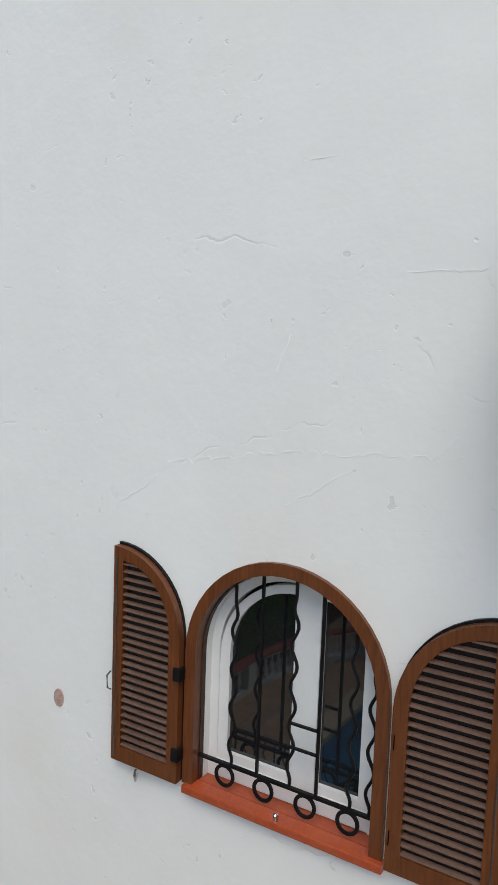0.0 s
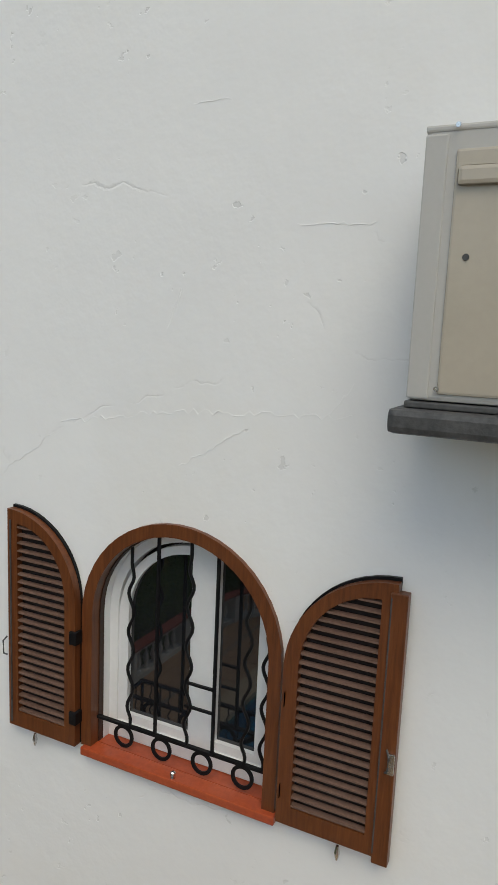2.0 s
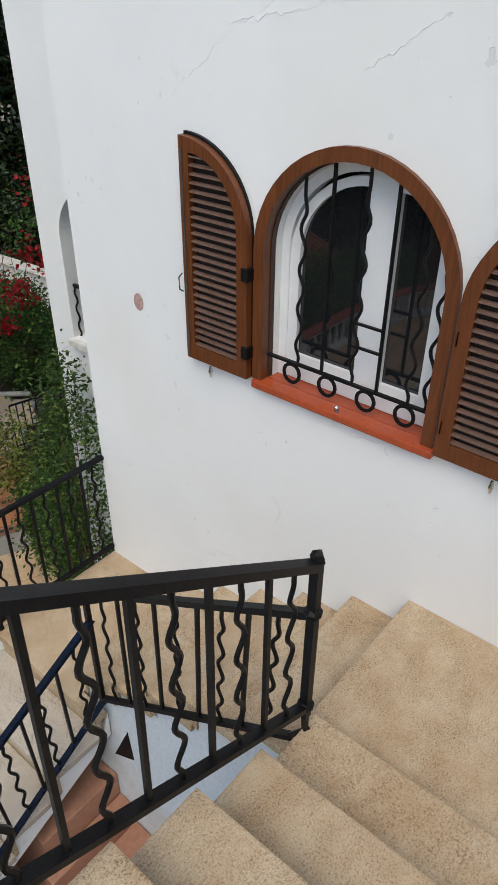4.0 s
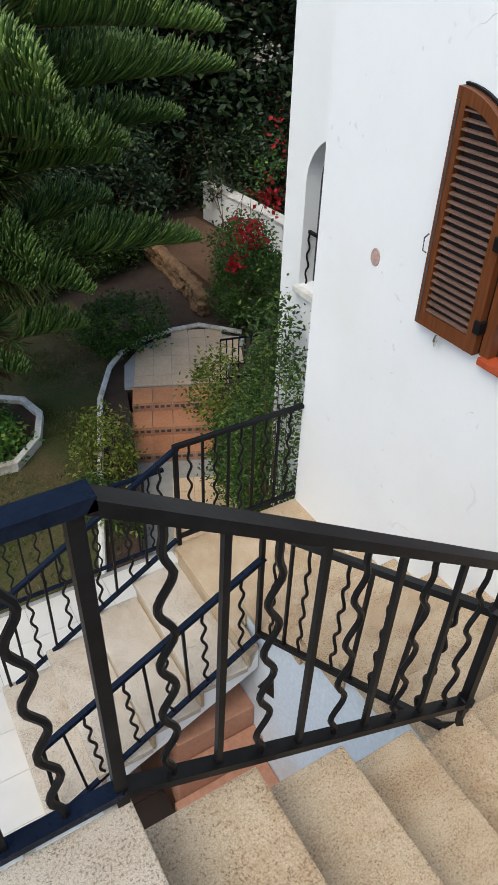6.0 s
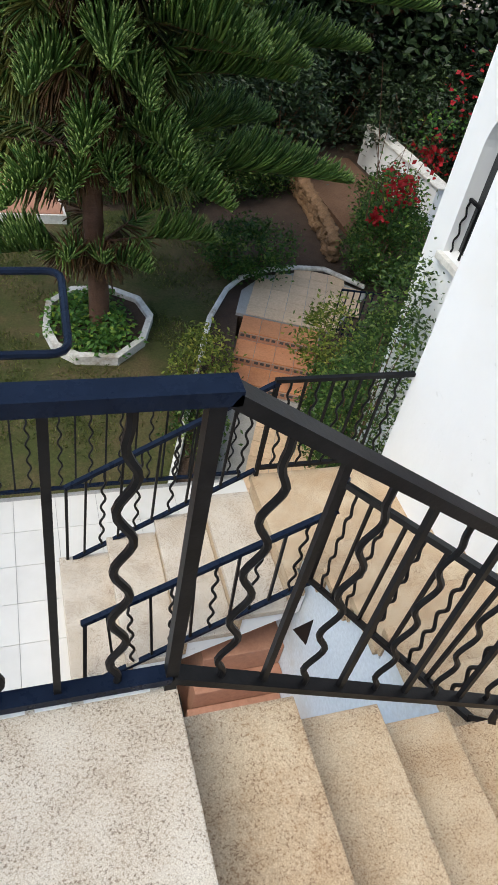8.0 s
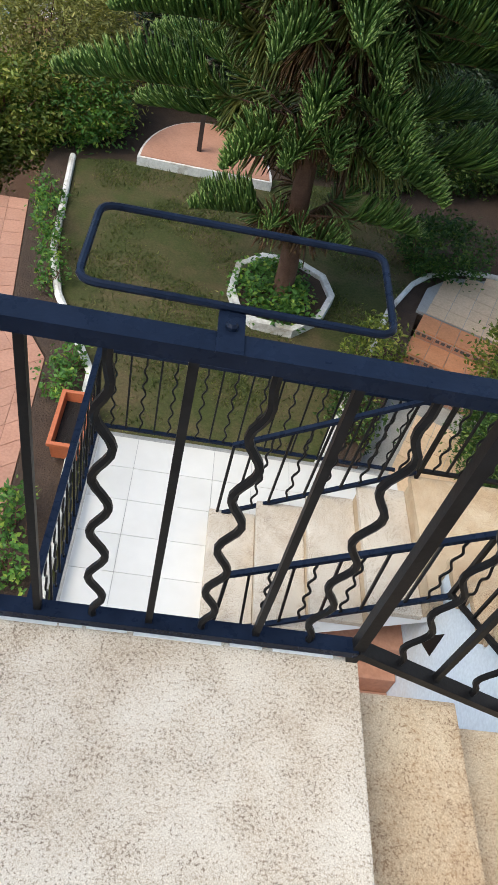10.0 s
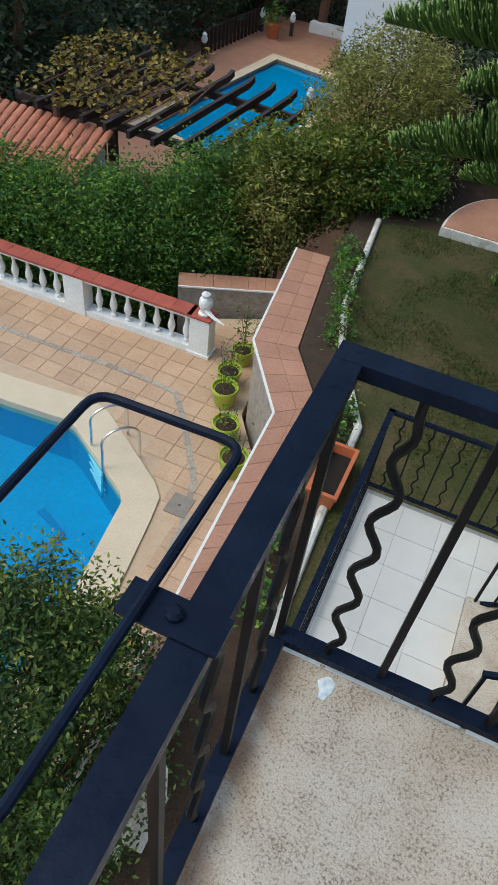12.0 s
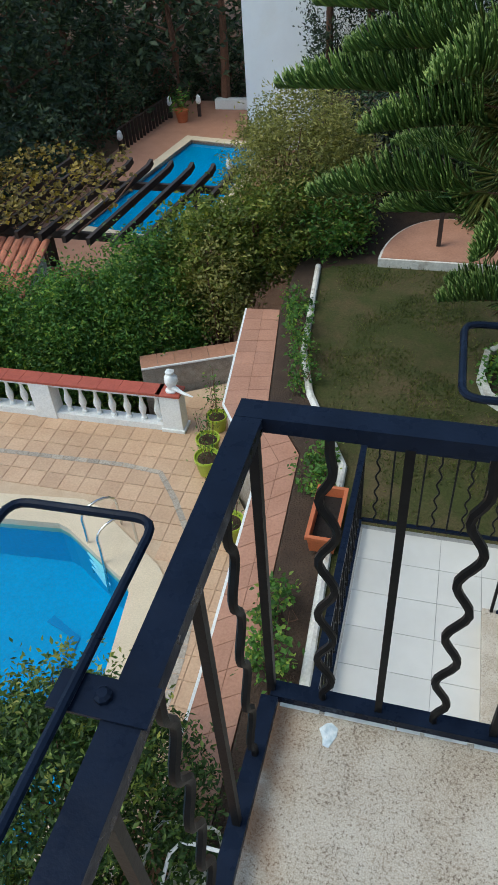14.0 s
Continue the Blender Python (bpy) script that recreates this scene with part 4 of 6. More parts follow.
# ---------------------------------------------------------------- louvred shutters
def shutter(label, y_hinge, y_out, top):
    root = thing("shutter", label, "shutter", "window shutters")
    s = 1 if y_out > y_hinge else -1
    w = abs(y_out - y_hinge)
    x0, x1 = WALL_X - 0.055, WALL_X - 0.018
    outer = half_arch(y_out, y_hinge, 0.0, top, w)
    inner = half_arch(y_out - s * 0.055, y_hinge + s * 0.06, 0.075, top - 0.065, w - 0.075)
    part("stile_frame", loop_band(BM(), outer, inner, x0, x1), WOOD, root, smooth=True)
    o2 = half_arch(y_out, y_hinge, 0.0, top + 0.012, w)
    i2 = half_arch(y_out - s * 0.02, y_hinge + s * 0.012, 0.01, top - 0.004, w - 0.015)
    part("seal", loop_band(BM(), o2, i2, x1, WALL_X - 0.003), BLACK_IRON, root, "black edge strip")
    zc, r = top - 0.065 - (w - 0.075), w - 0.075
    ya = y_out - s * 0.055
    span = abs((y_hinge + s * 0.06) - ya)
    m = 25
    # Added near-black sheet: paints the shade seen between the slats.
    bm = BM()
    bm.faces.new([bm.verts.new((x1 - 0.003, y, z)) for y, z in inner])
    part("backing", bm, SHADE_FILL, root, "near-black sheet standing in for the shade between the slats")
    for k in range(m):
        z = 0.085 + (top - 0.065 - 0.10) * k / (m - 1)
        reach = span if z <= zc else span * math.sqrt(max(0.02, 1 - ((z - zc) / r) ** 2))
        y0, y1 = sorted((ya, ya - s * reach))
        bm = BM()
        quads(bm, [(x0 + 0.003, y0, z - 0.005), (x0 + 0.003, y1, z - 0.005), (x1 - 0.012, y1, z - 0.001), (x1 - 0.012, y0, z - 0.001),
                   (x0 + 0.003, y0, z + 0.002), (x0 + 0.003, y1, z + 0.002), (x1 - 0.012, y1, z + 0.006), (x1 - 0.012, y0, z + 0.006)],
              ((0, 1, 2, 3), (4, 7, 6, 5), (0, 4, 5, 1), (3, 2, 6, 7), (0, 3, 7, 4), (1, 5, 6, 2)))
        part("slat", bm, SLAT, root)
    for z in (0.14, 0.52):
        part("hinge", box(BM(), x0 - 0.012, y_hinge - 0.014, z - 0.03, x1, y_hinge + 0.02 * s + 0.006, z + 0.03, 0.004), BLACK_IRON, root, "black iron hinge")
    bm = tube(BM(), [(x0 - 0.004, y_out - s * 0.02, 0.02), (x0 - 0.004, y_out - s * 0.02, top - 0.05)], 0.004, 6)
    part("bolt_rod", bm, DARK_STEEL, root)
    bm = tube(BM(), [(x0 - 0.006, y_out + s * 0.004, 0.44), (x0 - 0.02, y_out + s * 0.015, 0.42), (x0 - 0.02, y_out + s * 0.012, 0.36), (x0 - 0.006, y_out + s * 0.002, 0.35)], 0.004, 6)
    part("latch", bm, DARK_STEEL, root)
    bm = BM()
    lathe(bm, [(0.004, 0), (0.012, 0.03), (0.006, 0.06)], (x0 + 0.01, y_hinge + s * w * 0.62, -0.075), 8)
    part("stay", bm, CHROME, root, "small metal shutter stay")
    return root


shutter("varnished brown louvred shutter folded open against the white wall", 1.065, 1.455, 1.052)
sh = shutter("varnished brown louvred shutter with a broad closing stile", 0.075, -0.335, 1.05)
part("closing_stile", box(BM(), WALL_X - 0.062, -0.372, -0.02, WALL_X - 0.02, -0.312, 1.02, 0.004), WOOD, sh)
part("lock", box(BM(), WALL_X - 0.07, -0.37, 0.35, WALL_X - 0.06, -0.345, 0.43, 0.003), CHROME, sh, "worn metal lock plate")

# small patch of bare red where a fitting was
bm = lathe(BM(), [(0.045, 0), (0.042, 0.006), (0.03, 0.004), (0.012, 0.012)], (0, 0, 0), 14)
for v in bm.verts:
    v.co = Vector((WALL_X - v.co.z, 1.862 + v.co.x * 0.8, 0.17 + v.co.y * 1.1))
solid("wall_socket", bm, BARE_PLASTER, "broken round pinkish wall fitting on the white wall", "wall fitting", smooth=True)

# ---------------------------------------------------------------- air conditioner
ac = thing("air_conditioner", "grey outdoor air-conditioning unit on a dark wall bracket", "air conditioner")
XA = 2.8
part("casing", box(BM(), XA, -1.25, 1.715, XA + 0.32, -0.388, 2.432, 0.012), METAL_GREY, ac)
part("corner_panel", box(BM(), XA - 0.004, -0.445, 1.72, XA + 0.3, -0.385, 2.415, 0.005), METAL_GREY, ac)
part("front_panel", box(BM(), XA - 0.008, -1.22, 1.735, XA + 0.01, -0.468, 2.375, 0.008), METAL_TAN, ac, "glossy beige front panel with water stains")
part("grip", box(BM(), XA - 0.026, -0.95, 2.28, XA - 0.006, -0.478, 2.33, 0.012), METAL_TAN, ac)
part("top_cover", box(BM(), XA - 0.003, -1.26, 2.42, XA + 0.325, -0.384, 2.438, 0.006), METAL_GREY, ac)
part("base_rail", box(BM(), XA - 0.01, -1.3, 1.694, XA + 0.33, -0.382, 1.712, 0.004), DARK_STEEL, ac)
part("tray", box(BM(), XA - 0.05, -1.3, 1.62, WALL_X, -0.345, 1.692, 0.02), DARK_STEEL, ac, "dark dented wall bracket")
for yy, zz in ((-0.468, 2.432), (-0.468, 1.75)):
    bm = lathe(BM(), [(0.008, 0), (0.007, 0.003)], (0, 0, 0), 10)
    for v in bm.verts:
        v.co = Vector((XA - 0.012 - v.co.z, yy + v.co.x, zz + v.co.y))
    part("screw", bm, CHROME, ac)
bm = lathe(BM(), [(0.009, 0), (0.009, 0.002)], (0, 0, 0), 12)
for v in bm.verts:
    v.co = Vector((XA - 0.009 - v.co.z, -0.515 + v.co.x, 2.10 + v.co.y))
part("hole_plug", bm, DARK_STEEL, ac)


# ---------------------------------------------------------------- planting
rng = np.random.default_rng(7)


def leaf_cloud(name, material, centers, size, parent=None, label="", category="", kind="", group="", aspect=2.2, droop=0.0, up_bias=0.5):
    """Many small pointed leaves, each folded a little along its midrib, at the given points."""
    c = np.asarray(centers, float)
    n = len(c)
    d = rng.normal(size=(n, 3))
    d[:, 2] = d[:, 2] * 0.6 - droop
    d /= np.linalg.norm(d, axis=1)[:, None]
    u = rng.normal(size=(n, 3)) * (1 - up_bias) + np.array((0, 0, 1.0)) * up_bias
    s = np.cross(d, u)
    s /= np.linalg.norm(s, axis=1)[:, None] + 1e-9
    nn = np.cross(s, d)
    ln = size * rng.uniform(0.6, 1.3, (n, 1))
    w = ln / aspect
    verts = np.empty((n, 4, 3))
    verts[:, 0] = c
    verts[:, 1] = c + d * ln * 0.45 + s * w * 0.5 + nn * w * 0.15
    verts[:, 2] = c + d * ln
    verts[:, 3] = c + d * ln * 0.45 - s * w * 0.5 + nn * w * 0.15
    idx = np.arange(n) * 4
    faces = np.stack([idx, idx + 1, idx + 2, idx, idx + 2, idx + 3], 1).reshape(-1, 3)
    me = bpy.data.meshes.new(name)
    me.from_pydata(verts.reshape(-1, 3).tolist(), [], faces.tolist())
    me.materials.append(material)
    ob = new(name, me)
    if parent is not None:
        ob.parent = parent
    return tagged(ob, label, category, group, kind)


def blobs(center, radii, clumps, per, clump_r, shell=0.55):
    """Leaf points in clumps spread over an ellipsoid's outer part."""
    out = []
    c, r = np.array(center, float), np.array(radii, float)
    for _ in range(clumps):
        v = rng.normal(size=3)
        v /= np.linalg.norm(v)
        k = shell + (1.08 - shell) * rng.random() ** 0.6
        p = c + v * r * k
        cr = clump_r * rng.uniform(0.6, 1.4)
        q = rng.normal(size=(per, 3)) * cr * 0.55
        out.append(p + q)
    return np.concatenate(out)


def stems(bm, base, center, radii, count, r):
    base, center = Vector(base), Vector(center)
    for _ in range(count):
        v = Vector(rng.normal(size=3)).normalized()
        tip = center + Vector((v.x * radii[0], v.y * radii[1], abs(v.z) * radii[2])) * 0.8
        midp = base.lerp(tip, 0.5) + Vector(rng.normal(size=3)) * 0.08
        tube(bm, [base, midp, tip], r, 5, radii=[r, r * 0.7, r * 0.25])
    return bm


def bush(name, label, material, base, center, radii, clumps, per, clump_r, leaf, category="bush", group="", stem=0.02, aspect=2.2, n_stems=9):
    root = thing(name, label, category, group)
    part("branchwork", stems(BM(), base, center, radii, n_stems, stem), BARK, root)
    leaf_cloud("foliage", material, blobs(center, radii, clumps, per, clump_r), leaf, root, aspect=aspect)
    return root


# hedge between the two gardens
for cx, cy, rx, ry, top in ((-8.5, 9.0, 1.3, 0.9, -4.35), (-7.2, 9.1, 1.3, 1.0, -4.2), (-6.0, 9.4, 1.1, 0.9, -4.1), (-5.0, 10.0, 1.0, 0.9, -3.75), (-10.0, 8.9, 1.4, 0.9, -4.6), (-11.8, 8.8, 1.5, 0.9, -4.7)):
    rz = (top - Z_LOW) * 0.5
    bush("hedge", "dense green flowering hedge behind the balustrade", LEAF_HEDGE, (cx, cy, Z_LOW - 0.2), (cx, cy, top - rz), (rx, ry, rz), 330, 85, 0.30, 0.085, "hedge", "hedge shrubs", 0.03)
bush("shrub", "yellow-green shrub rising over the hedge", LEAF_LIGHT, (-3.9, 10.7, Z_LOW - 0.2), (-3.9, 10.7, -4.35), (0.9, 0.85, 1.15), 300, 34, 0.22, 0.11, "shrub", "", 0.03)
bush("shrub", "olive-brown shrub at the end of the hedge", LEAF_BRONZE, (-3.6, 10.1, Z_LOW - 0.2), (-3.6, 10.2, -4.6), (0.6, 0.6, 1.0), 130, 34, 0.2, 0.09, "shrub", "", 0.03)
bush("shrub", "tall feathery olive-bronze shrub at the lawn's far corner", LEAF_BRONZE, (-2.7, 12.2, -4.6), (-2.45, 12.4, -3.5), (1.3, 1.2, 1.65), 640, 66, 0.26, 0.095, "shrub", "", 0.03, aspect=3.4, n_stems=26)
bush("shrub", "dark lower shrub under the feathery one", LEAF_HEDGE, (-2.0, 11.7, -4.5), (-2.1, 11.7, -3.9), (1.0, 0.7, 0.85), 220, 34, 0.22, 0.10, "shrub", "", 0.03)
bush("shrub", "yellow-green shrub beside the retaining wall", LEAF_LIGHT, (-3.0, 11.0, -4.6), (-3.0, 11.0, -4.0), (0.8, 0.7, 0.9), 180, 32, 0.22, 0.10, "shrub", "", 0.03)

# big shrub in front of the pool, seen from above
bush("shrub", "leafy green shrub growing up beside the stair", LEAF_SHRUB, (-2.0, 0.5, -6.0), (-1.95, 0.55, -4.0), (1.15, 1.15, 1.1), 560, 90, 0.19, 0.055, "shrub", "", 0.02, n_stems=22)
bush("shrub", "yellow-green shoots on top of the tall shrub", LEAF_LIGHT, (-2.0, 0.8, -4.5), (-2.0, 0.85, -3.4), (0.85, 0.95, 0.6), 90, 20, 0.12, 0.06, "shrub", "", 0.012, n_stems=22)

# planting in the garden
for label, mat, c, r, n, lf in (
        ("green shrub leaning over the path edging", LEAF_GARDEN, (4.5, 9.35, -4.0), (0.75, 0.5, 0.45), 130, 0.08),
        ("yellow-green rose bush inside the curved edging", LEAF_LIGHT, (2.98, 6.35, -4.05), (0.36, 0.4, 0.5), 60, 0.07),
        ("small dark shrub by the foot of the path edging", LEAF_SHRUB, (2.75, 5.5, -4.3), (0.3, 0.5, 0.35), 50, 0.07),
        ("spindly yellow-green shrub beside the path steps", LEAF_LIGHT, (4.72, 6.3, -3.65), (0.36, 0.42, 0.5), 62, 0.07),
        ("dense green shrub beside the lower path", LEAF_GARDEN, (4.6, 5.2, -4.1), (0.42, 0.7, 0.7), 210, 0.07),
        ("leafy shrub against the house's back wing", LEAF_SHRUB, (5.0, 5.2, -3.3), (0.5, 0.6, 0.8), 190, 0.075),
        ("bushy green shrub at the back wing's corner", LEAF_GARDEN, (4.3, 4.4, -3.4), (0.42, 0.36, 0.85), 200, 0.06),
        ("tall white-flowered shrub climbing the back wing", LEAF_SHRUB, (3.72, 3.5, -2.4), (0.30, 0.40, 1.45), 210, 0.05),
        ("green bush under the red climber", LEAF_GARDEN, (6.95, 9.15, -3.75), (0.7, 0.65, 0.7), 260, 0.075),
        ("dark green bush beside the white garden wall", LEAF_GARDEN, (7.6, 10.7, -3.7), (0.55, 0.6, 0.6), 170, 0.08)):
    bush("shrub", label, mat, (c[0], c[1], -4.9), c, r, n, 30, 0.16, lf, "shrub", "", 0.012)
for x, y, h in ((-1.75, 8.5, 0.45), (-1.6, 7.8, 0.4), (-1.42, 7.2, 0.35), (-0.85, 5.6, 0.25), (-0.86, 3.15, 0.35), (-0.8, 2.6, 0.4), (-1.9, 9.2, 0.4), (-0.88, 5.15, 0.2)):
    bush("rose_bush", "small leafy rose bush in the narrow border", LEAF_HEDGE, (x, y, -4.5), (x, y, -4.45 + h * 0.7), (0.2, 0.26, h * 0.75), 15, 24, 0.10, 0.065, "bush", "roses in the border", 0.008, aspect=1.6)

# red climber
climber = thing("bougainvillea", "bougainvillea with crimson flowers climbing the house wall", "climber")
for k in range(9):
    x, y = 6.9 + rng.normal() * 0.3, 9.2 + rng.normal() * 0.3
    part("branch", tube(BM(), [(6.9, 9.3, -4.4), (x, y, -3.3), (x + rng.normal() * 0.4, y - 0.3 + rng.normal() * 0.3, -2.2 + rng.normal() * 0.6)], 0.01, 5, radii=[0.014, 0.009, 0.004]), BARK, climber)
pts = np.concatenate([np.array(c) + rng.normal(size=(n, 3)) * s for c, n, s in (((6.75, 9.0, -2.65), 150, 0.15), ((6.42, 8.9, -3.1), 70, 0.09), ((7.15, 9.0, -2.1), 110, 0.14), ((7.4, 9.2, -1.35), 24, 0.12), ((7.45, 9.3, -0.9), 14, 0.12))])
leaf_cloud("flower_spray", PETAL, pts, 0.09, climber, "crimson flower bracts", kind="stuff", aspect=1.3)
pts = np.concatenate([np.array(c) + rng.normal(size=(n, 3)) * s for c, n, s in (((6.85, 9.1, -2.8), 160, 0.3), ((7.3, 9.3, -1.8), 160, 0.25))])
leaf_cloud("foliage", LEAF_HEDGE, pts, 0.08, climber, aspect=1.6)
pts = rng.normal(size=(60, 3)) * 0.12 + np.array((6.9, 9.0, 0.0))
leaf_cloud("pale_flower_spray", PETAL_PALE, pts, 0.06, climber, "pale pink flower spray", kind="stuff", aspect=1.3)

# ---------------------------------------------------------------- araucaria
def cord_mesh(P, D, B, L, R, kinds):
    """Needle-clad cords: from P along D, bending by B, of length L and thickness R, each with a fresh tip; kinds pick the material."""
    n = len(P)
    us = (0.0, 0.3, 0.65, 0.97)
    e1 = np.cross(D, np.array((0.31, 0.23, 0.92)))
    e1 /= np.linalg.norm(e1, axis=1)[:, None] + 1e-9
    e2 = np.cross(e1, D)
    V = np.empty((n, 21, 3))
    for i, (u, k) in enumerate(zip(us, (0.75, 1.0, 1.0, 0.8))):
        c = P + D * L * u + B * L * u * u
        for w in range(4):
            a = math.pi * w / 2
            V[:, 4 * i + w] = c + (e1 * math.cos(a) + e2 * math.sin(a)) * R * k
    V[:, 16:20] = V[:, 12:16]
    V[:, 20] = P + D * L * 1.0 + B * L + (D + B * 1.4) * 0.028
    quad = [(4 * i + w, 4 * i + (w + 1) % 4, 4 * i + 4 + (w + 1) % 4, 4 * i + 4 + w) for i in range(3) for w in range(4)]
    tris = [t for a, b, c, d in quad for t in ((a, b, c), (a, c, d))] + [(16 + w, 16 + (w + 1) % 4, 20) for w in range(4)]
    faces = (np.arange(n)[:, None, None] * 21 + np.array(tris)[None]).reshape(-1, 3)
    me = bpy.data.meshes.new("needles")
    me.from_pydata(V.reshape(-1, 3).tolist(), [], faces.tolist())
    for m in (NEEDLE, NEEDLE_OLD, NEEDLE_DEAD, NEEDLE_TIP):
        me.materials.append(m)
    slot = np.repeat(kinds[:, None], len(tris), 1)
    slot[:, -4:] = np.where(kinds[:, None] == 2, 2, 3)
    me.polygons.foreach_set("material_index", slot.reshape(-1).astype(np.int32))
    me.shade_smooth()
    return me


def araucaria(base, height, fronds, lean):
    """A trunk with feather-like fronds: each a limb set with two rows of upswept cords, hanging and browned near the trunk."""
    root = thing("araucaria_tree", "araucaria tree with tiers of feathery dark green fronds", "tree")
    bx, by, bz = base

    def trunk_at(z):
        k = min(1.0, max(0.0, (z - bz) / 3.0))
        return Vector((bx + lean[0] * k + 0.015 * math.sin(z * 3), by + lean[1] * k, z))

    pts = [trunk_at(bz + height * k / 16) for k in range(17)]
    part("trunk", tube(BM(), pts, 0.13, 12, radii=[0.15 - 0.11 * k / 16 + 0.006 * math.sin(k * 2.3) for k in range(17)]), BARK, root, smooth=True)
    for z, azimuth, reach, rise, gap in fronds:
        a = radians(azimuth)
        d, sd = Vector((math.cos(a), math.sin(a), 0)), Vector((-math.sin(a), math.cos(a), 0))
        o, m = trunk_at(z), 18
        sway = rng.uniform(-0.06, 0.06)
        axis = []
        for i in range(m + 1):
            s = i / m
            axis.append(o + d * reach * s + sd * sway * reach * math.sin(3 * s) + Vector((0, 0, rise * s + reach * (0.24 * s * (1 - s) + 0.03 * s ** 4))))
        limb = part("limb", tube(BM(), axis, 0.02, 5, radii=[0.020 * (1 - 0.75 * i / m) for i in range(m + 1)]), BARK, root)
        pts = np.array([tuple(v) for v in axis])
        size = min(1.0, 0.35 + reach / 3.4)
        count = int(reach * 0.95 / gap)
        s = np.repeat(0.05 + 0.945 * (np.arange(count) + 0.5) / count, 6)
        n = len(s)
        s = np.clip(s + rng.normal(size=n) * 0.006, 0, 0.998)
        f = s * m
        j = np.minimum(f.astype(int), m - 1)
        seg = np.diff(pts, axis=0)
        P = pts[j] + seg[j] * (f - j)[:, None]
        F = seg[j] / np.linalg.norm(seg[j], axis=1)[:, None]
        S = np.cross(F, np.array((0, 0, 1.0)))
        S /= np.linalg.norm(S, axis=1)[:, None] + 1e-9
        U = np.cross(S, F)
        row = np.tile((-1.15, -0.75, -0.3, 0.3, 0.75, 1.15), count) + rng.normal(size=n) * 0.10
        lift = np.clip((s - 0.26) / 0.20, 0, 1)
        # hanging at the inner end, swept up and forward towards the tip
        up = (-0.60 + 1.55 * lift) + rng.normal(size=n) * 0.12 - 0.55 * np.abs(row) * lift
        D = S * (row * 0.8)[:, None] + U * up[:, None] + F * (0.40 + 0.45 * s + rng.normal(size=n) * 0.08)[:, None]
        D /= np.linalg.norm(D, axis=1)[:, None]
        L = 0.37 * size * np.clip((1.0 - s) / 0.42, 0.0, 1.0) ** 0.62 * np.clip(0.6 + s * 1.6, 0, 1) * rng.uniform(0.8, 1.1, n) + 0.035
        B = np.zeros((n, 3))
        B[:, 2] = -0.60 + 1.05 * lift + rng.normal(size=n) * 0.06
        B += rng.normal(size=(n, 3)) * 0.04
        kinds = np.where(s * reach < 0.45 + rng.normal(size=n) * 0.14, 2, np.where(s < 0.36 + rng.normal(size=n) * 0.06, 1, 0))
        keep = (s > 0.28) | (rng.random(n) < 0.7)
        R = rng.uniform(0.012, 0.016, n)[:, None] * (0.75 + 0.25 * size)
        ob = new("needles", cord_mesh(P[keep], D[keep], B[keep], L[keep][:, None], R[keep], kinds[keep]))
        ob.parent = limb
    return root


fronds = [(-3.15, -152, 1.60, 0.30, 0.045), (-3.05, -22, 1.60, 0.30, 0.045), (-3.2, -88, 0.75, 0.25, 0.045), (-3.1, 40, 1.5, 0.3, 0.045), (-3.0, 105, 1.4, 0.3, 0.045), (-3.2, 172, 1.35, 0.1, 0.045), (-3.1, -118, 0.9, 0.2, 0.045), (-3.2, -55, 1.0, 0.15, 0.045),
          (-2.05, -9, 3.25, 0.10, 0.038), (-1.85, -165, 3.05, 0.22, 0.038), (-2.0, 28, 3.1, 0.1, 0.042), (-2.0, 62, 2.9, 0.1, 0.042), (-1.9, 100, 2.8, 0.1, 0.045), (-2.0, 140, 2.9, 0.1, 0.042), (-1.9, -40, 1.9, -0.1, 0.040), (-1.85, -128, 1.7, -0.15, 0.040), (-2.1, 172, 2.2, -0.1, 0.042),
          (-1.1, -20, 2.25, 0.38, 0.038), (-1.1, 6, 3.5, 0.45, 0.038), (-1.05, -172, 3.35, 0.48, 0.038), (-1.15, -158, 2.5, 0.28, 0.038), (-1.1, 40, 3.4, 0.3, 0.042), (-1.0, 75, 3.1, 0.3, 0.045), (-1.0, 110, 3.1, 0.3, 0.045), (-1.1, 150, 3.2, 0.3, 0.042), (-1.35, -62, 1.75, -0.05, 0.040), (-1.25, -100, 1.5, -0.1, 0.040), (-1.6, -80, 1.15, -0.25, 0.040), (-1.7, -110, 1.2, -0.25, 0.040), (-1.65, -48, 1.3, -0.25, 0.040),
          (-0.35, -6, 3.8, 0.35, 0.040), (-0.4, -48, 2.2, 0.10, 0.038), (-0.35, -134, 2.35, 0.15, 0.038), (-0.3, 20, 3.9, 0.25, 0.042), (-0.3, 60, 3.4, 0.3, 0.045), (-0.3, 95, 3.2, 0.3, 0.045), (-0.3, 130, 3.3, 0.3, 0.045), (-0.3, 165, 3.2, 0.3, 0.042), (-0.35, -170, 2.6, 0.15, 0.040), (-0.5, -90, 1.8, 0.05, 0.040), (-0.75, -75, 1.6, -0.1, 0.040), (-0.8, -115, 1.7, 0.0, 0.040), (-0.7, -30, 2.4, 0.25, 0.040), (0.0, -60, 2.3, 0.2, 0.040), (0.0, -110, 2.2, 0.2, 0.040)]
for z, reach, count, phase in ((0.35, 3.1, 8, 12), (0.95, 2.8, 8, 33), (1.6, 2.4, 7, 5), (2.3, 1.9, 6, 25), (3.0, 1.3, 6, 0)):
    fronds += [(z, phase + 360 * k / count, reach * rng.uniform(0.85, 1.1), 0.25, 0.055) for k in range(count)]
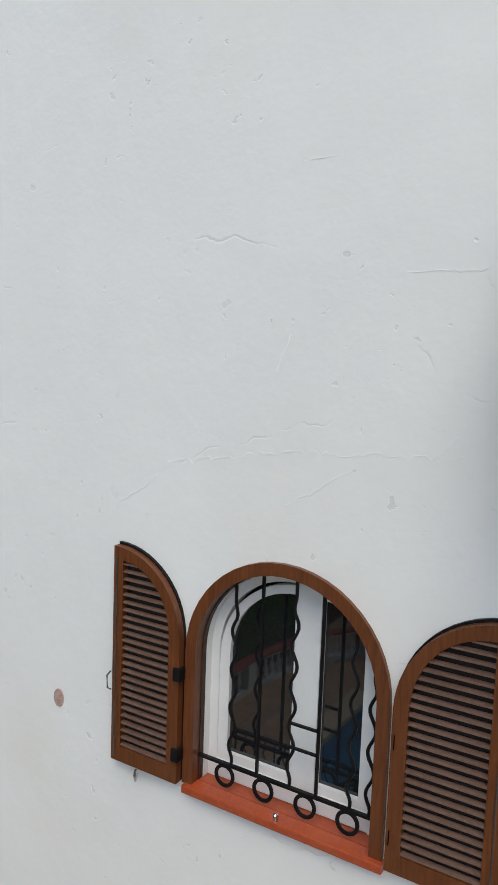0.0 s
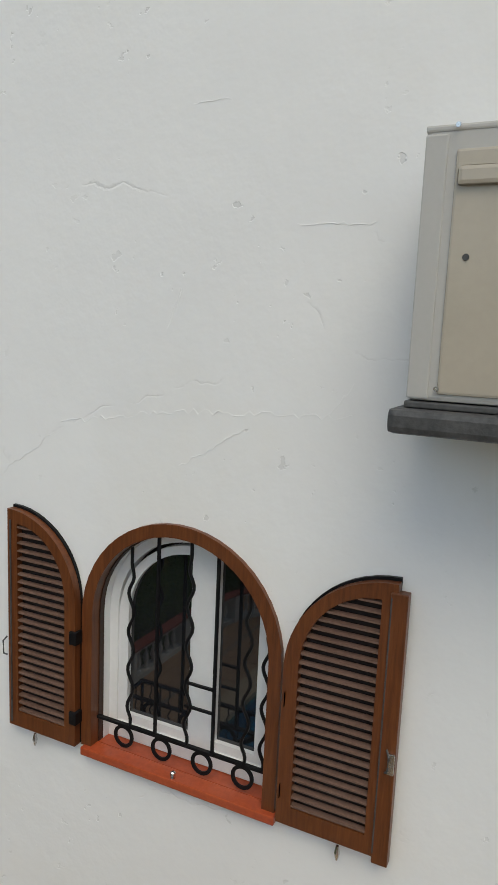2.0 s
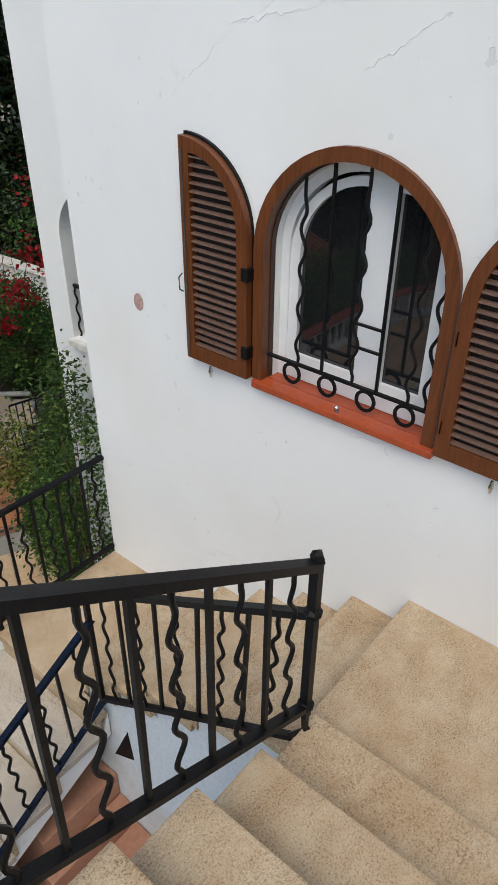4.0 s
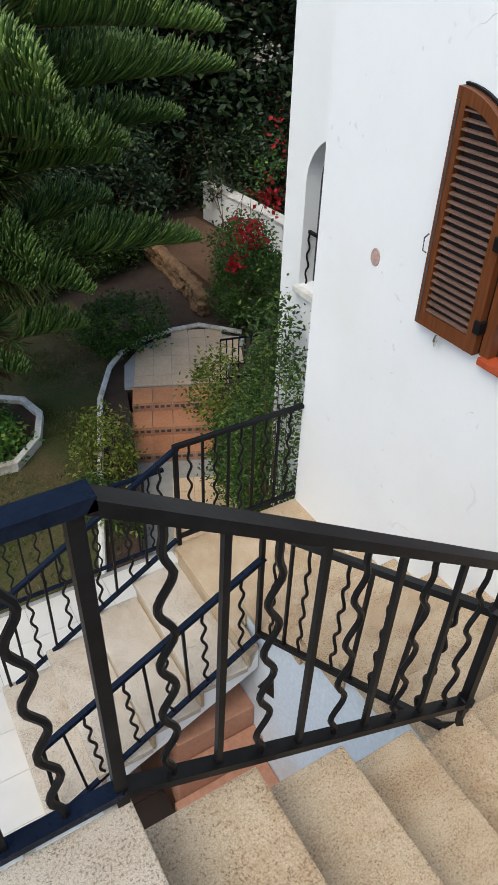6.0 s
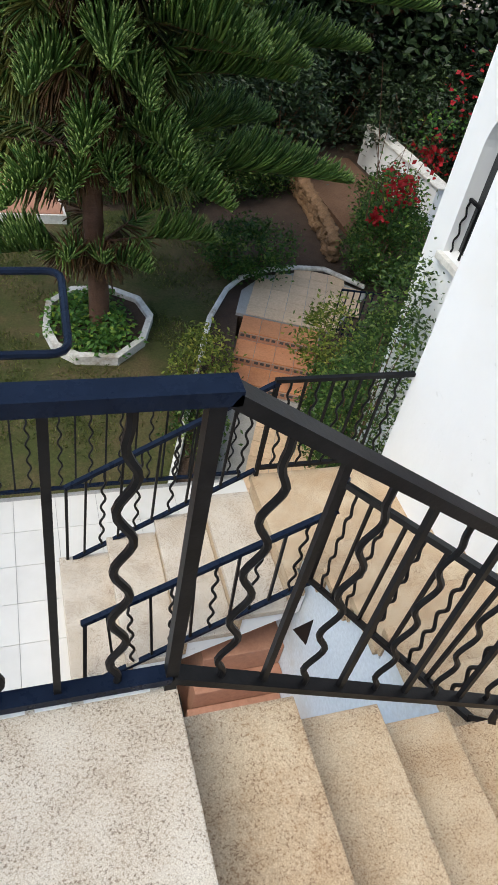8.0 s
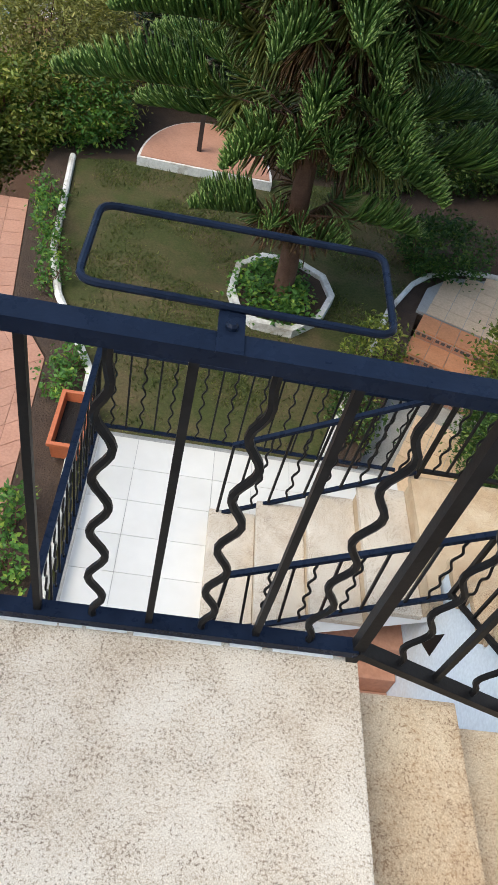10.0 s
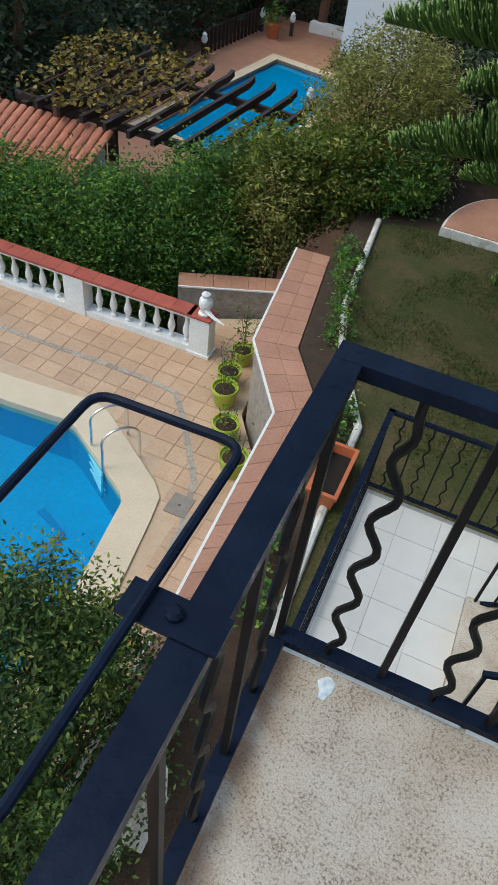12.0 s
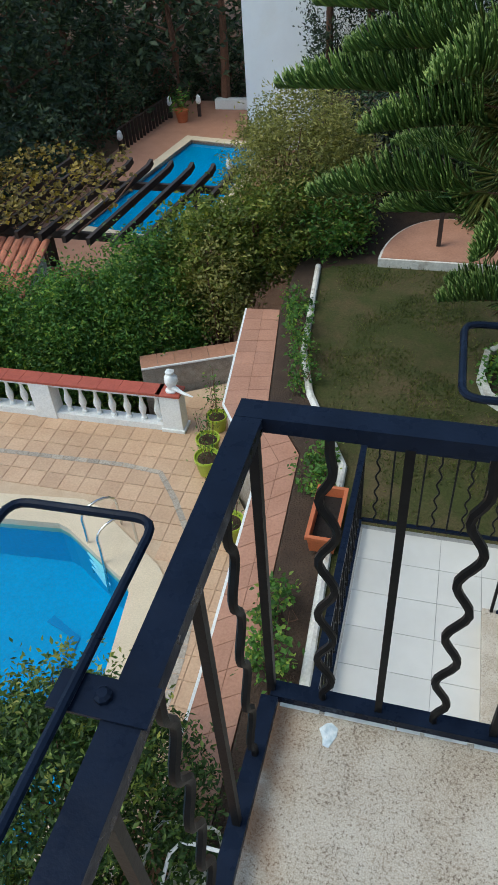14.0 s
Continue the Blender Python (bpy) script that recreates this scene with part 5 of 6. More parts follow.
araucaria((1.82, 7.78, -4.42), 8.6, fronds, (-0.18, -0.1))

# planted ring round the trunk
bed_line = [(1.01, 7.66), (1.12, 7.2), (1.4, 6.93), (1.96, 6.87), (2.4, 7.3), (2.62, 7.9), (2.5, 8.4), (2.07, 8.72), (1.5, 8.7), (1.1, 8.3)]
bed = thing("tree_bed", "white-painted kerb ring round the tree", "kerb ring", kind="structure")
cx, cy = 1.8, 7.75
bm = BM()
inner_line = [(cx + (x - cx) * 0.88, cy + (y - cy) * 0.88) for x, y in bed_line]
pierced(bm, bed_line, [inner_line], lambda u, v: (u, v, Z_LAWN + 0.12), lambda u, v: (u, v, Z_LAWN - 0.1))
part("kerb", bm, KERB_PAINT, bed)
part("earth", prism(BM(), inner_line, Z_LAWN - 0.1, Z_LAWN + 0.05), SOIL, bed)
ivy = []
for _ in range(90):
    a, r = rng.uniform(0, 6.28), rng.uniform(0.15, 0.85) ** 0.7
    if math.cos(a - 0.3) * r > 0.45:
        continue
    ivy.append(np.array((cx + 0.75 * r * math.cos(a), cy + 0.85 * r * math.sin(a), Z_LAWN + 0.08 + 0.25 * rng.random() * (1.2 - r))) + rng.normal(size=(22, 3)) * (0.1, 0.1, 0.06))
leaf_cloud("ivy", LEAF_HEDGE, np.concatenate(ivy), 0.085, None, "low leafy ground cover round the tree trunk", "ground cover", "stuff", aspect=1.4, up_bias=0.8)

# grass blades on the lawn, thinner where it is worn
pts = []
xs, ys = rng.uniform(-2, 5, 90000), rng.uniform(3.2, 11.6, 90000)
for x, y in zip(xs, ys):
    if noise.noise((x * 1.1, y * 1.1, 3.0)) > -0.2 + 0.45 * rng.random() and inside(lawn_line, x, y):
        pts.append((x, y, Z_LAWN - 0.025))
leaf_cloud("grass", LEAF_GRASS, np.array(pts), 0.06, None, "short thin grass growing in patches", "grass", "stuff", aspect=5.0, droop=-0.9, up_bias=0.1)

# ---------------------------------------------------------------- woods all round
def crown_points(n, xs, ys, zs, rad):
    out = []
    for _ in range(n):
        c = (rng.uniform(*xs), rng.uniform(*ys), rng.uniform(*zs))
        out.append(blobs(c, (rad * rng.uniform(0.7, 1.3), rad * rng.uniform(0.7, 1.3), rad * rng.uniform(0.6, 1.1)), 70, 14, rad * 0.3, 0.6))
    return np.concatenate(out)


def wood_tree(name, label, x, y, z0, h, rad, material, clumps=110, per=16, leaf=0.24, group="trees of the wood"):
    root = thing(name, label, "tree", group)
    tr = [(x + rng.normal() * 0.1 * k, y + rng.normal() * 0.1 * k, z0 + h * 0.75 * k / 4) for k in range(5)]
    bm = tube(BM(), tr, 0.2, 7, radii=[0.22, 0.18, 0.14, 0.10, 0.05])
    for k in range(7):
        p = Vector(tr[1]).lerp(Vector(tr[4]), rng.random())
        a = rng.uniform(0, 6.28)
        tube(bm, [p, p + Vector((math.cos(a) * rad * 0.5, math.sin(a) * rad * 0.5, 0.5)), p + Vector((math.cos(a) * rad * 0.9, math.sin(a) * rad * 0.9, 0.8))], 0.05, 5, radii=[0.06, 0.04, 0.015])
    part("trunk", bm, BARK, root)
    pts = [blobs((x, y, z0 + h * f), (rad * g, rad * g, h * 0.22), clumps // 3, per, rad * 0.28, 0.45) for f, g in ((0.3, 1.0), (0.58, 0.95), (0.85, 0.6))]
    leaf_cloud("crown", material, np.concatenate(pts), leaf, root, aspect=1.8)
    return root


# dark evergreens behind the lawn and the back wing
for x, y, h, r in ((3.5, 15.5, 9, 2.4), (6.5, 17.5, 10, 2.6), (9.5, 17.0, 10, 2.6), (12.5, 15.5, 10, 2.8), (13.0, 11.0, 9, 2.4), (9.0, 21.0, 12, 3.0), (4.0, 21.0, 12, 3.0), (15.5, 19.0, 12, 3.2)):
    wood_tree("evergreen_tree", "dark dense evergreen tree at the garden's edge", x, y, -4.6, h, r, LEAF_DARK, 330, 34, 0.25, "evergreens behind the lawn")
# pine wood beyond the second pool
k = 0
for row, (y, z) in enumerate(((31, -7.4), (36, -7.4), (42, -7.4), (50, -7.4))):
    for i in range(11):
        x = -36 + i * 3.4 + rng.uniform(-1, 1) + row * 0.8
        if x > -7 and y < 40:
            continue
        wood_tree("pine_tree", "tall dark pine of the wood beyond the pool", x, y + rng.uniform(-1.5, 1.5), z, rng.uniform(10, 15), rng.uniform(2.2, 3.0), LEAF_FAR, 110, 14, 0.38, "pine wood")
for x, y, h, r in ((-14.5, 17, 7, 2.0), (-17, 20, 8, 2.3), (-15.5, 23.5, 7, 2.0), (-19, 14, 8, 2.4), (-16, 27.5, 9, 2.2), (-20, 25, 9, 2.5), (-22, 19, 9, 2.5)):
    wood_tree("broadleaf_tree", "dark broadleaf tree beside the second pool", x, y, -7.4, h, r, LEAF_FAR, 120, 18, 0.30, "trees beside the second pool")
# trees past the terrace, seen in the window's reflection
for i in range(7):
    wood_tree("broadleaf_tree", "dark tree beyond the pool terrace", -19 - 2 * (i % 2), -8 + i * 3.2, -7.4, 12, 3.0, LEAF_DARK, 110, 16, 0.34, "trees beyond the terrace")

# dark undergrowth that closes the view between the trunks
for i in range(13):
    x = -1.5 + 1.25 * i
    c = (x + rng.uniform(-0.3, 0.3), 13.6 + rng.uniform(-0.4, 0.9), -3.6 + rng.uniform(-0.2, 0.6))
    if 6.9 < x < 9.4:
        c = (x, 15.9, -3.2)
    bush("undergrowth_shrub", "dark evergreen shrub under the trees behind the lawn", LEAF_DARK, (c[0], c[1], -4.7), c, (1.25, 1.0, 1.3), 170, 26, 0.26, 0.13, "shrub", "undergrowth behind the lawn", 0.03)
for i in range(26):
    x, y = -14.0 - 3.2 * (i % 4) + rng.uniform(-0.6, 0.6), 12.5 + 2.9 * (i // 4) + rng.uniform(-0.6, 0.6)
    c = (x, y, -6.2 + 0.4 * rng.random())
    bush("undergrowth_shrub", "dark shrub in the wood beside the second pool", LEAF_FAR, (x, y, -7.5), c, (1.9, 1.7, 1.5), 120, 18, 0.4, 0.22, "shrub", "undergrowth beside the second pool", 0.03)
for i in range(12):
    x = -26 + 2.6 * i
    c = (x, 32.2 + rng.uniform(-0.5, 0.8), -5.9 + rng.uniform(-0.3, 0.6))
    if x > -3:
        continue
    bush("undergrowth_shrub", "dark shrub at the foot of the pine wood", LEAF_FAR, (x, c[1], -7.5), c, (1.8, 1.3, 1.8), 120, 18, 0.4, 0.24, "shrub", "undergrowth below the pines", 0.03)
for x, y, r in ((2.6, 12.3, 0.75), (3.7, 12.2, 0.8), (4.8, 12.5, 0.85), (5.7, 12.9, 0.7), (1.3, 12.8, 0.7)):
    bush("undergrowth_shrub", "low dark shrub at the lawn's far edge", LEAF_SHRUB, (x, y, -4.7), (x, y, -3.95), (r, 0.6, 0.65), 150, 26, 0.2, 0.085, "shrub", "shrubs at the lawn's far edge", 0.02)
for i in range(8):
    x = 2.9 + 2.0 * i
    bush("undergrowth_shrub", "tall dark evergreen shrub closing the wood's edge", LEAF_DARK, (x, 19.5, -4.7), (x, 19.5 + 0.5 * (i % 2), -1.6), (1.7, 1.0, 3.2), 260, 30, 0.36, 0.2, "shrub", "tall shrubs at the wood's edge", 0.04)
for i in range(5):
    x = -2.6 + 1.7 * i
    bush("undergrowth_shrub", "dark evergreen shrub at the foot of the white house", LEAF_DARK, (x, 23.0, -5.0), (x, 23.0 + 0.4 * (i % 2), -4.5), (1.3, 0.9, 1.1), 150, 26, 0.3, 0.18, "shrub", "shrubs below the white house", 0.03)


# ---------------------------------------------------------------- balustrade
def baluster_mesh():
    prof = [(0.055, 0.0), (0.055, 0.05), (0.035, 0.06), (0.03, 0.09), (0.055, 0.16), (0.068, 0.22), (0.06, 0.28), (0.036, 0.38), (0.026, 0.46), (0.034, 0.48), (0.034, 0.50), (0.05, 0.52), (0.05, 0.56)]
    return mesh_of("baluster", lathe(BM(), prof, seg=12), WHITE_PAINT, True)


BALUSTER = baluster_mesh()


def balustrade_bay(p, q, count):
    """One bay between two piers: plinth, turned balusters and a red tiled coping."""
    p, q = Vector((*p, Z_TERR)), Vector((*q, Z_TERR))
    root = thing("balustrade", "white turned balustrade with a red tiled coping on the pool terrace", "balustrade", "terrace balustrade bays")
    d = (q - p).normalized()
    part("plinth", tube(BM(), [p + Vector((0, 0, 0.06)), q + Vector((0, 0, 0.06))], 0.06, square=True, width=0.24), WHITE_PAINT, root)
    part("top_rail", tube(BM(), [p + Vector((0, 0, 0.715)), q + Vector((0, 0, 0.715))], 0.035, square=True, width=0.2), WHITE_PAINT, root)
    n = max(1, int((q - p).length / 0.33))
    for k in range(n):
        a, b = p.lerp(q, k / n), p.lerp(q, (k + 1) / n)
        part("coping_tile", tube(BM(), [a + d * 0.003 + Vector((0, 0, 0.775)), b - d * 0.003 + Vector((0, 0, 0.775))], 0.022, square=True, width=0.30), RED_CAP, root)
    for k in range(count):
        s = (k + 0.5) / count
        piece("baluster", BALUSTER, root, p.lerp(q, s) + Vector((0, 0, 0.12)))
    part("pier", box(BM(), q.x - 0.2, q.y - 0.14, Z_TERR, q.x + 0.2, q.y + 0.14, Z_TERR + 0.752, 0.006), WHITE_PAINT, root)
    return root


bays = [(-3.9, 7.66), (-6.15, 7.62), (-8.5, 7.6), (-10.6, 7.2), (-12.4, 6.1), (-13.6, 4.4), (-14.1, 2.3), (-14.1, 0.0), (-13.6, -2.2)]
for a, b in zip(bays, bays[1:]):
    balustrade_bay(a, b, 8)
end = thing("balustrade_pier", "white end pier of the terrace balustrade", "pier")
part("shaft", box(BM(), -3.93, 7.53, Z_TERR + 0.05, -3.57, 7.79, Z_TERR + 0.752, 0.006), WHITE_PAINT, end)
part("foot", box(BM(), -3.96, 7.50, Z_TERR, -3.54, 7.82, Z_TERR + 0.06, 0.006), WHITE_PAINT, end)
part("coping_tile", box(BM(), -3.98, 7.50, Z_TERR + 0.754, -3.55, 7.82, Z_TERR + 0.797, 0.006), RED_CAP, end)

# white ornament on the pier
bm = BM()
prof = [(0.10, 0.0), (0.11, 0.03), (0.07, 0.05), (0.08, 0.12), (0.12, 0.2), (0.11, 0.28), (0.06, 0.33), (0.07, 0.38), (0.03, 0.43)]
lathe(bm, prof, (-3.72, 7.66, Z_TERR + 0.797), 14)
for v in bm.verts:
    k = noise.noise(v.co * 9.0) * 0.03
    v.co += Vector((k, k * 0.7, k * 0.4))
tube(bm, [(-3.68, 7.62, Z_TERR + 0.90), (-3.5, 7.55, Z_TERR + 0.86), (-3.3, 7.50, Z_TERR + 0.84)], 0.02, 6, radii=[0.05, 0.03, 0.012])
solid("garden_statue", bm, WHITE_PAINT, "small white stone ornament on the pier", "statue", smooth=True)

# ---------------------------------------------------------------- lime pots
def pot_plant(x, y, s, tall):
    root = thing("flower_pot", "lime-green glazed flower pot with a sparse plant", "flower pot", "lime pots along the wall", at=(x, y, Z_TERR))
    prof = [(0.13, 0.0), (0.15, 0.02), (0.19, 0.27), (0.20, 0.28), (0.205, 0.33), (0.20, 0.345), (0.185, 0.34), (0.178, 0.29)]
    part("pot", lathe(BM(), [(r * s, z * s) for r, z in prof], seg=24), LIME, root, smooth=True)
    part("earth", lathe(BM(), [(0.179 * s, 0.285 * s), (0.1 * s, 0.30 * s)], seg=16), SOIL, root)
    bm = BM()
    for k in range(9):
        a, r = rng.uniform(0, 6.28), rng.uniform(0.02, 0.12)
        h = rng.uniform(0.15, 0.3) * tall
        tube(bm, [(r * math.cos(a), r * math.sin(a), 0.29 * s), (r * 1.6 * math.cos(a), r * 1.6 * math.sin(a), 0.29 * s + h)], 0.004, 4)
    part("stalks", bm, BARK, root)
    pts = rng.normal(size=(int(60 * tall), 3)) * (0.09, 0.09, 0.09 * tall) + np.array((0, 0, 0.29 * s + 0.12 * tall))
    leaf_cloud("leaves", LEAF_HEDGE, pts, 0.06, root, aspect=2.4)
    return root


for x, y, s, tall in ((-3.02, 7.75, 0.9, 3.2), (-2.98, 7.12, 1.0, 2.0), (-2.85, 6.68, 1.05, 1.2), (-2.5, 5.98, 1.05, 1.3), (-2.12, 5.42, 1.08, 1.8)):
    pot_plant(x, y, s, tall)

# manhole cover
man = thing("manhole_cover", "square grey manhole cover set in the terrace", "manhole cover")
bm = box(BM(), -2.66, 4.34, Z_TERR - 0.01, -2.34, 4.70, Z_TERR + 0.012, 0.004)
part("plate", bm, grained("dull_grey_concrete", (0.20, 0.17, 0.14), (0.30, 0.26, 0.22), 8.0, 0.8, 50, 0.4), man)
part("keyhole", lathe(BM(), [(0.02, 0), (0.018, 0.003)], (-2.5, 4.52, Z_TERR + 0.012), 10), DARK_STEEL, man)

# pool ladder
lad = thing("pool_ladder", "stainless steel pool ladder with curved handrails", "pool ladder")
dirv = Vector((0.62, 0.78, 0)).normalized()
for off in (-0.24, 0.24):
    c = Vector((-3.95, 4.75, 0)) + Vector((0.78, -0.62, 0)) * off
    path = [c + dirv * 0.55 + Vector((0, 0, Z_TERR + 0.02)), c + dirv * 0.55 + Vector((0, 0, Z_TERR + 0.45))]
    for k in range(9):
        a = math.pi * k / 8
        path.append(c + dirv * (0.275 + 0.275 * math.cos(a)) + Vector((0, 0, Z_TERR + 0.5 + 0.2 * math.sin(a))))
    path += [c + Vector((0, 0, Z_TERR + 0.3)), c - dirv * 0.06 + Vector((0, 0, Z_TERR - 0.9))]
    part("handrail", tube(BM(), path, 0.02, 8), CHROME, lad, smooth=True)
for z in (-0.2, -0.45, -0.7):
    a = Vector((-3.95, 4.75, 0)) - Vector((0.78, -0.62, 0)) * 0.24 - dirv * 0.04
    b = Vector((-3.95, 4.75, 0)) + Vector((0.78, -0.62, 0)) * 0.24 - dirv * 0.04
    part("rung", tube(BM(), [a + Vector((0, 0, Z_TERR + z)), b + Vector((0, 0, Z_TERR + z))], 0.015, square=True, width=0.07), PVC, lad)

# ---------------------------------------------------------------- orange planter
pl = thing("window_box", "long orange plastic planter filled with dark soil", "planter")
bm = BM()
outer = [(-0.74, 4.06), (-0.42, 4.06), (-0.42, 4.86), (-0.74, 4.86)]
inner = [(-0.715, 4.085), (-0.445, 4.085), (-0.445, 4.835), (-0.715, 4.835)]
pierced(bm, outer, [inner], lambda u, v: (u, v, -4.13), lambda u, v: (-0.58 + (u + 0.58) * 0.85, 4.46 + (v - 4.46) * 0.93, -4.38))
part("trough", bm, CLAY, pl)
part("rim", pierced(BM(), [(-0.76, 4.04), (-0.40, 4.04), (-0.40, 4.88), (-0.76, 4.88)], [inner], lambda u, v: (u, v, -4.118), lambda u, v: (u, v, -4.16)), CLAY, pl)
part("earth", box(BM(), -0.70, 4.10, -4.37, -0.46, 4.82, -4.24), POTTING_SOIL, pl)
bm = BM()
for y in (4.22, 4.70):
    box(bm, -0.72, y - 0.04, -4.45, -0.44, y + 0.04, -4.375)
part("feet", bm, CLAY, pl)

# sticker left on the landing, and a white tube stand with a concrete block below it
bm = lathe(BM(), [(0.024, 0.0), (0.023, 0.0025), (0.01, 0.004)], (0, 0, 0), 9)
for v in bm.verts:
    a = math.atan2(v.co.y, v.co.x)
    v.co = Vector((0.146 + v.co.x * (0.8 + 0.3 * math.sin(3 * a)), -0.055 + v.co.y * 1.3, v.co.z + 0.0008 * math.sin(5 * a)))
solid("sticker", bm, grained("pale_blue_paper", (0.45, 0.58, 0.66), (0.78, 0.82, 0.84), 60.0, 0.5), "torn pale-blue paper scrap stuck to the stone landing", "paper scrap")
bm = tube(BM(), [(-1.22, 0.05, -4.45), (-1.22, 0.05, -4.05), (-1.26, 0.40, -3.98), (-1.27, 0.85, -3.98), (-1.22, 0.93, -3.98), (-0.85, 0.97, -3.98), (-0.80, 0.97, -4.03), (-0.80, 0.97, -4.45)], 0.014, 8)
solid("tube_stand", bm, KERB_PAINT, "white painted bent tube stand among the shrubs", "stand", smooth=True)
bm = box(BM(), -1.12, 0.2, -4.46, -0.78, 0.75, -4.2, 0.015)
solid("concrete_block", bm, KERB_PAINT, "weathered pale concrete block beside the stair wall", "block")

# ---------------------------------------------------------------- far end of the lawn
step = thing("round_step", "half-round terracotta step with a white front edge at the lawn's end", "step", kind="structure")
arc = [(-0.78 + 1.2 - 1.2 * math.cos(a), 10.95 + 1.9 * math.sin(a)) for a in [math.pi * k / 20 for k in range(21)]]
part("edge", prism(BM(), arc, Z_LAWN - 0.1, Z_LAWN + 0.14), KERB_PAINT, step)
part("top", prism(BM(), [(0.42 + (x - 0.42) * 0.96, 11.0 + (y - 10.95) * 0.95) for x, y in arc], Z_LAWN + 0.14, Z_LAWN + 0.155), TERRACOTTA, step)
bm = tube(BM(), [(0.25, 11.6, Z_LAWN + 0.155), (0.25, 11.6, Z_LAWN + 1.1)], 0.04, square=True)
solid("timber_post", bm, TIMBER, "dark upright timber post on the round step", "post")

# white garden wall and rubble edging towards the wood
gw = thing("garden_wall", "low white rendered garden wall with a flat top", "wall", kind="structure")
part("masonry", prism(BM(), [(8.75, 14.5), (8.95, 11.2), (9.25, 11.2), (9.05, 14.5)], -4.6, -3.6), PLASTER, gw)
part("coping", prism(BM(), [(8.72, 14.55), (8.92, 11.15), (9.28, 11.15), (9.08, 14.55)], -3.598, -3.56), KERB_PAINT, gw)
rub = thing("rubble_edging", "brown rubble stone edging beside the earth path", "stone edging", kind="structure")
rock = []
for k in range(4):
    bm = BM()
    bmesh.ops.create_icosphere(bm, subdivisions=1, radius=0.13)
    for v in bm.verts:
        v.co *= 1 + 0.35 * noise.noise(v.co * 6 + Vector((k * 5.0, 0, 0)))
    rock.append(mesh_of("stone", bm, RUBBLE))
for k in range(110):
    s, row = (k % 37) / 36, k // 37
    x = 6.55 + 0.1 * math.sin(s * 2.5) - 0.3 * s + rng.normal() * 0.03
    piece("stone", rock[k % 4], rub, (x, 12.9 - 3.1 * s, -4.38 + row * 0.15), rng.uniform(0, 6), (1, 1, 0.75))
bm = prism(BM(), [(7.0, 9.9), (8.7, 10.4), (8.5, 14.5), (6.9, 14.5)], Z_LAWN - 0.06, Z_LAWN + 0.05)
solid("earth_path", bm, EARTH, "bare red-brown earth path beside the rubble edging", "path", "structure")

# small iron fence by the path
fence = thing("fence", "low black iron fence beside the tiled path", "fence")
part("top_rail", tube(BM(), [(5.38, 7.5, -3.62), (6.45, 7.25, -3.62)], 0.012, square=True), IRON, fence)
part("bottom_rail", tube(BM(), [(5.38, 7.5, -4.33), (6.45, 7.25, -4.33)], 0.012, square=True), IRON, fence)
for k in range(12):
    s = k / 11
    part("bar", tube(BM(), [(5.38 + 1.07 * s, 7.5 - 0.25 * s, -4.42), (5.38 + 1.07 * s, 7.5 - 0.25 * s, -3.62)], 0.008, square=True, up=(0, 1, 0)), IRON, fence)

# ---------------------------------------------------------------- garden path and its steps
path = thing("garden_path", "buff tiled garden path with three orange steps", "path", kind="structure")
dx, dy = Vector((0.42, 0.91)).normalized()
ax, ay = Vector((0.92, -0.40)).normalized()
upper = [(3.98, 8.1), (4.25, 8.75), (4.75, 9.2), (5.4, 9.3), (5.9, 9.25), (6.5, 8.6), (5.4, 7.5)]
part("bed", prism(BM(), upper[::-1], Z_PATIO, Z_LAWN + 0.0), GROUT, path)
STEP_TILE = mesh_of("step_tile", box(BM(), 0.004, 0.004, -0.03, 0.304, 0.444, 0.0, 0.006), ORANGE_TILE)
RISER_TILE = mesh_of("riser_tile", box(BM(), 0.004, -0.004, -0.14, 0.304, 0.01, -0.035), TERRACOTTA)
TRIM_TILE = mesh_of("trim_tile", box(BM(), 0.03, -0.008, -0.09, 0.09, -0.003, -0.045), DARK_STEEL)
ang = math.atan2(ay, ax)
for k in range(3):
    z = Z_LAWN + 0.012 - 0.15 * k
    ox, oy = 3.90 - dx * 0.44 * k, 7.60 - dy * 0.44 * k
    part("step_core", prism(BM(), [(ox, oy), (ox + ax * 1.24, oy + ay * 1.24), (ox + ax * 1.24 + dx * 0.46, oy + ay * 1.24 + dy * 0.46), (ox + dx * 0.46, oy + dy * 0.46)], Z_PATIO - 0.1, z - 0.03), GROUT, path)
    for i in range(4):
        piece("step_tile", STEP_TILE, path, (ox + ax * 0.308 * i, oy + ay * 0.308 * i, z), ang)
        piece("riser_tile", RISER_TILE, path, (ox + ax * 0.308 * i, oy + ay * 0.308 * i, z), ang)
        for j in range(3):
            piece("trim_tile", TRIM_TILE, path, (ox + ax * (0.308 * i + 0.09 * j), oy + ay * (0.308 * i + 0.09 * j), z), ang)

# ---------------------------------------------------------------- second pool, pergola, house beyond
P2 = [(-9.75, 26.1), (-6.6, 25.4), (-6.9, 17.2), (-10.7, 17.9)]
deck_line = [(-12.6, 15.0), (-4.5, 15.0), (-4.5, 31.5), (-12.3, 31.5)]
deck = thing("pool_deck", "terracotta tiled deck round the second pool", "deck", kind="structure")
bm = BM()
pierced(bm, deck_line, [P2], lambda u, v: (u, v, Z_LOW), lambda u, v: (u, v, Z_LOW - 0.3))
part("paving", bm, TERRACOTTA, deck)
cop = [(-10.1, 26.6), (-6.2, 25.8), (-6.5, 16.7), (-11.1, 17.5)]
bm = BM()
pierced(bm, cop, [P2], lambda u, v: (u, v, Z_LOW + 0.03), lambda u, v: (u, v, Z_LOW - 0.1))
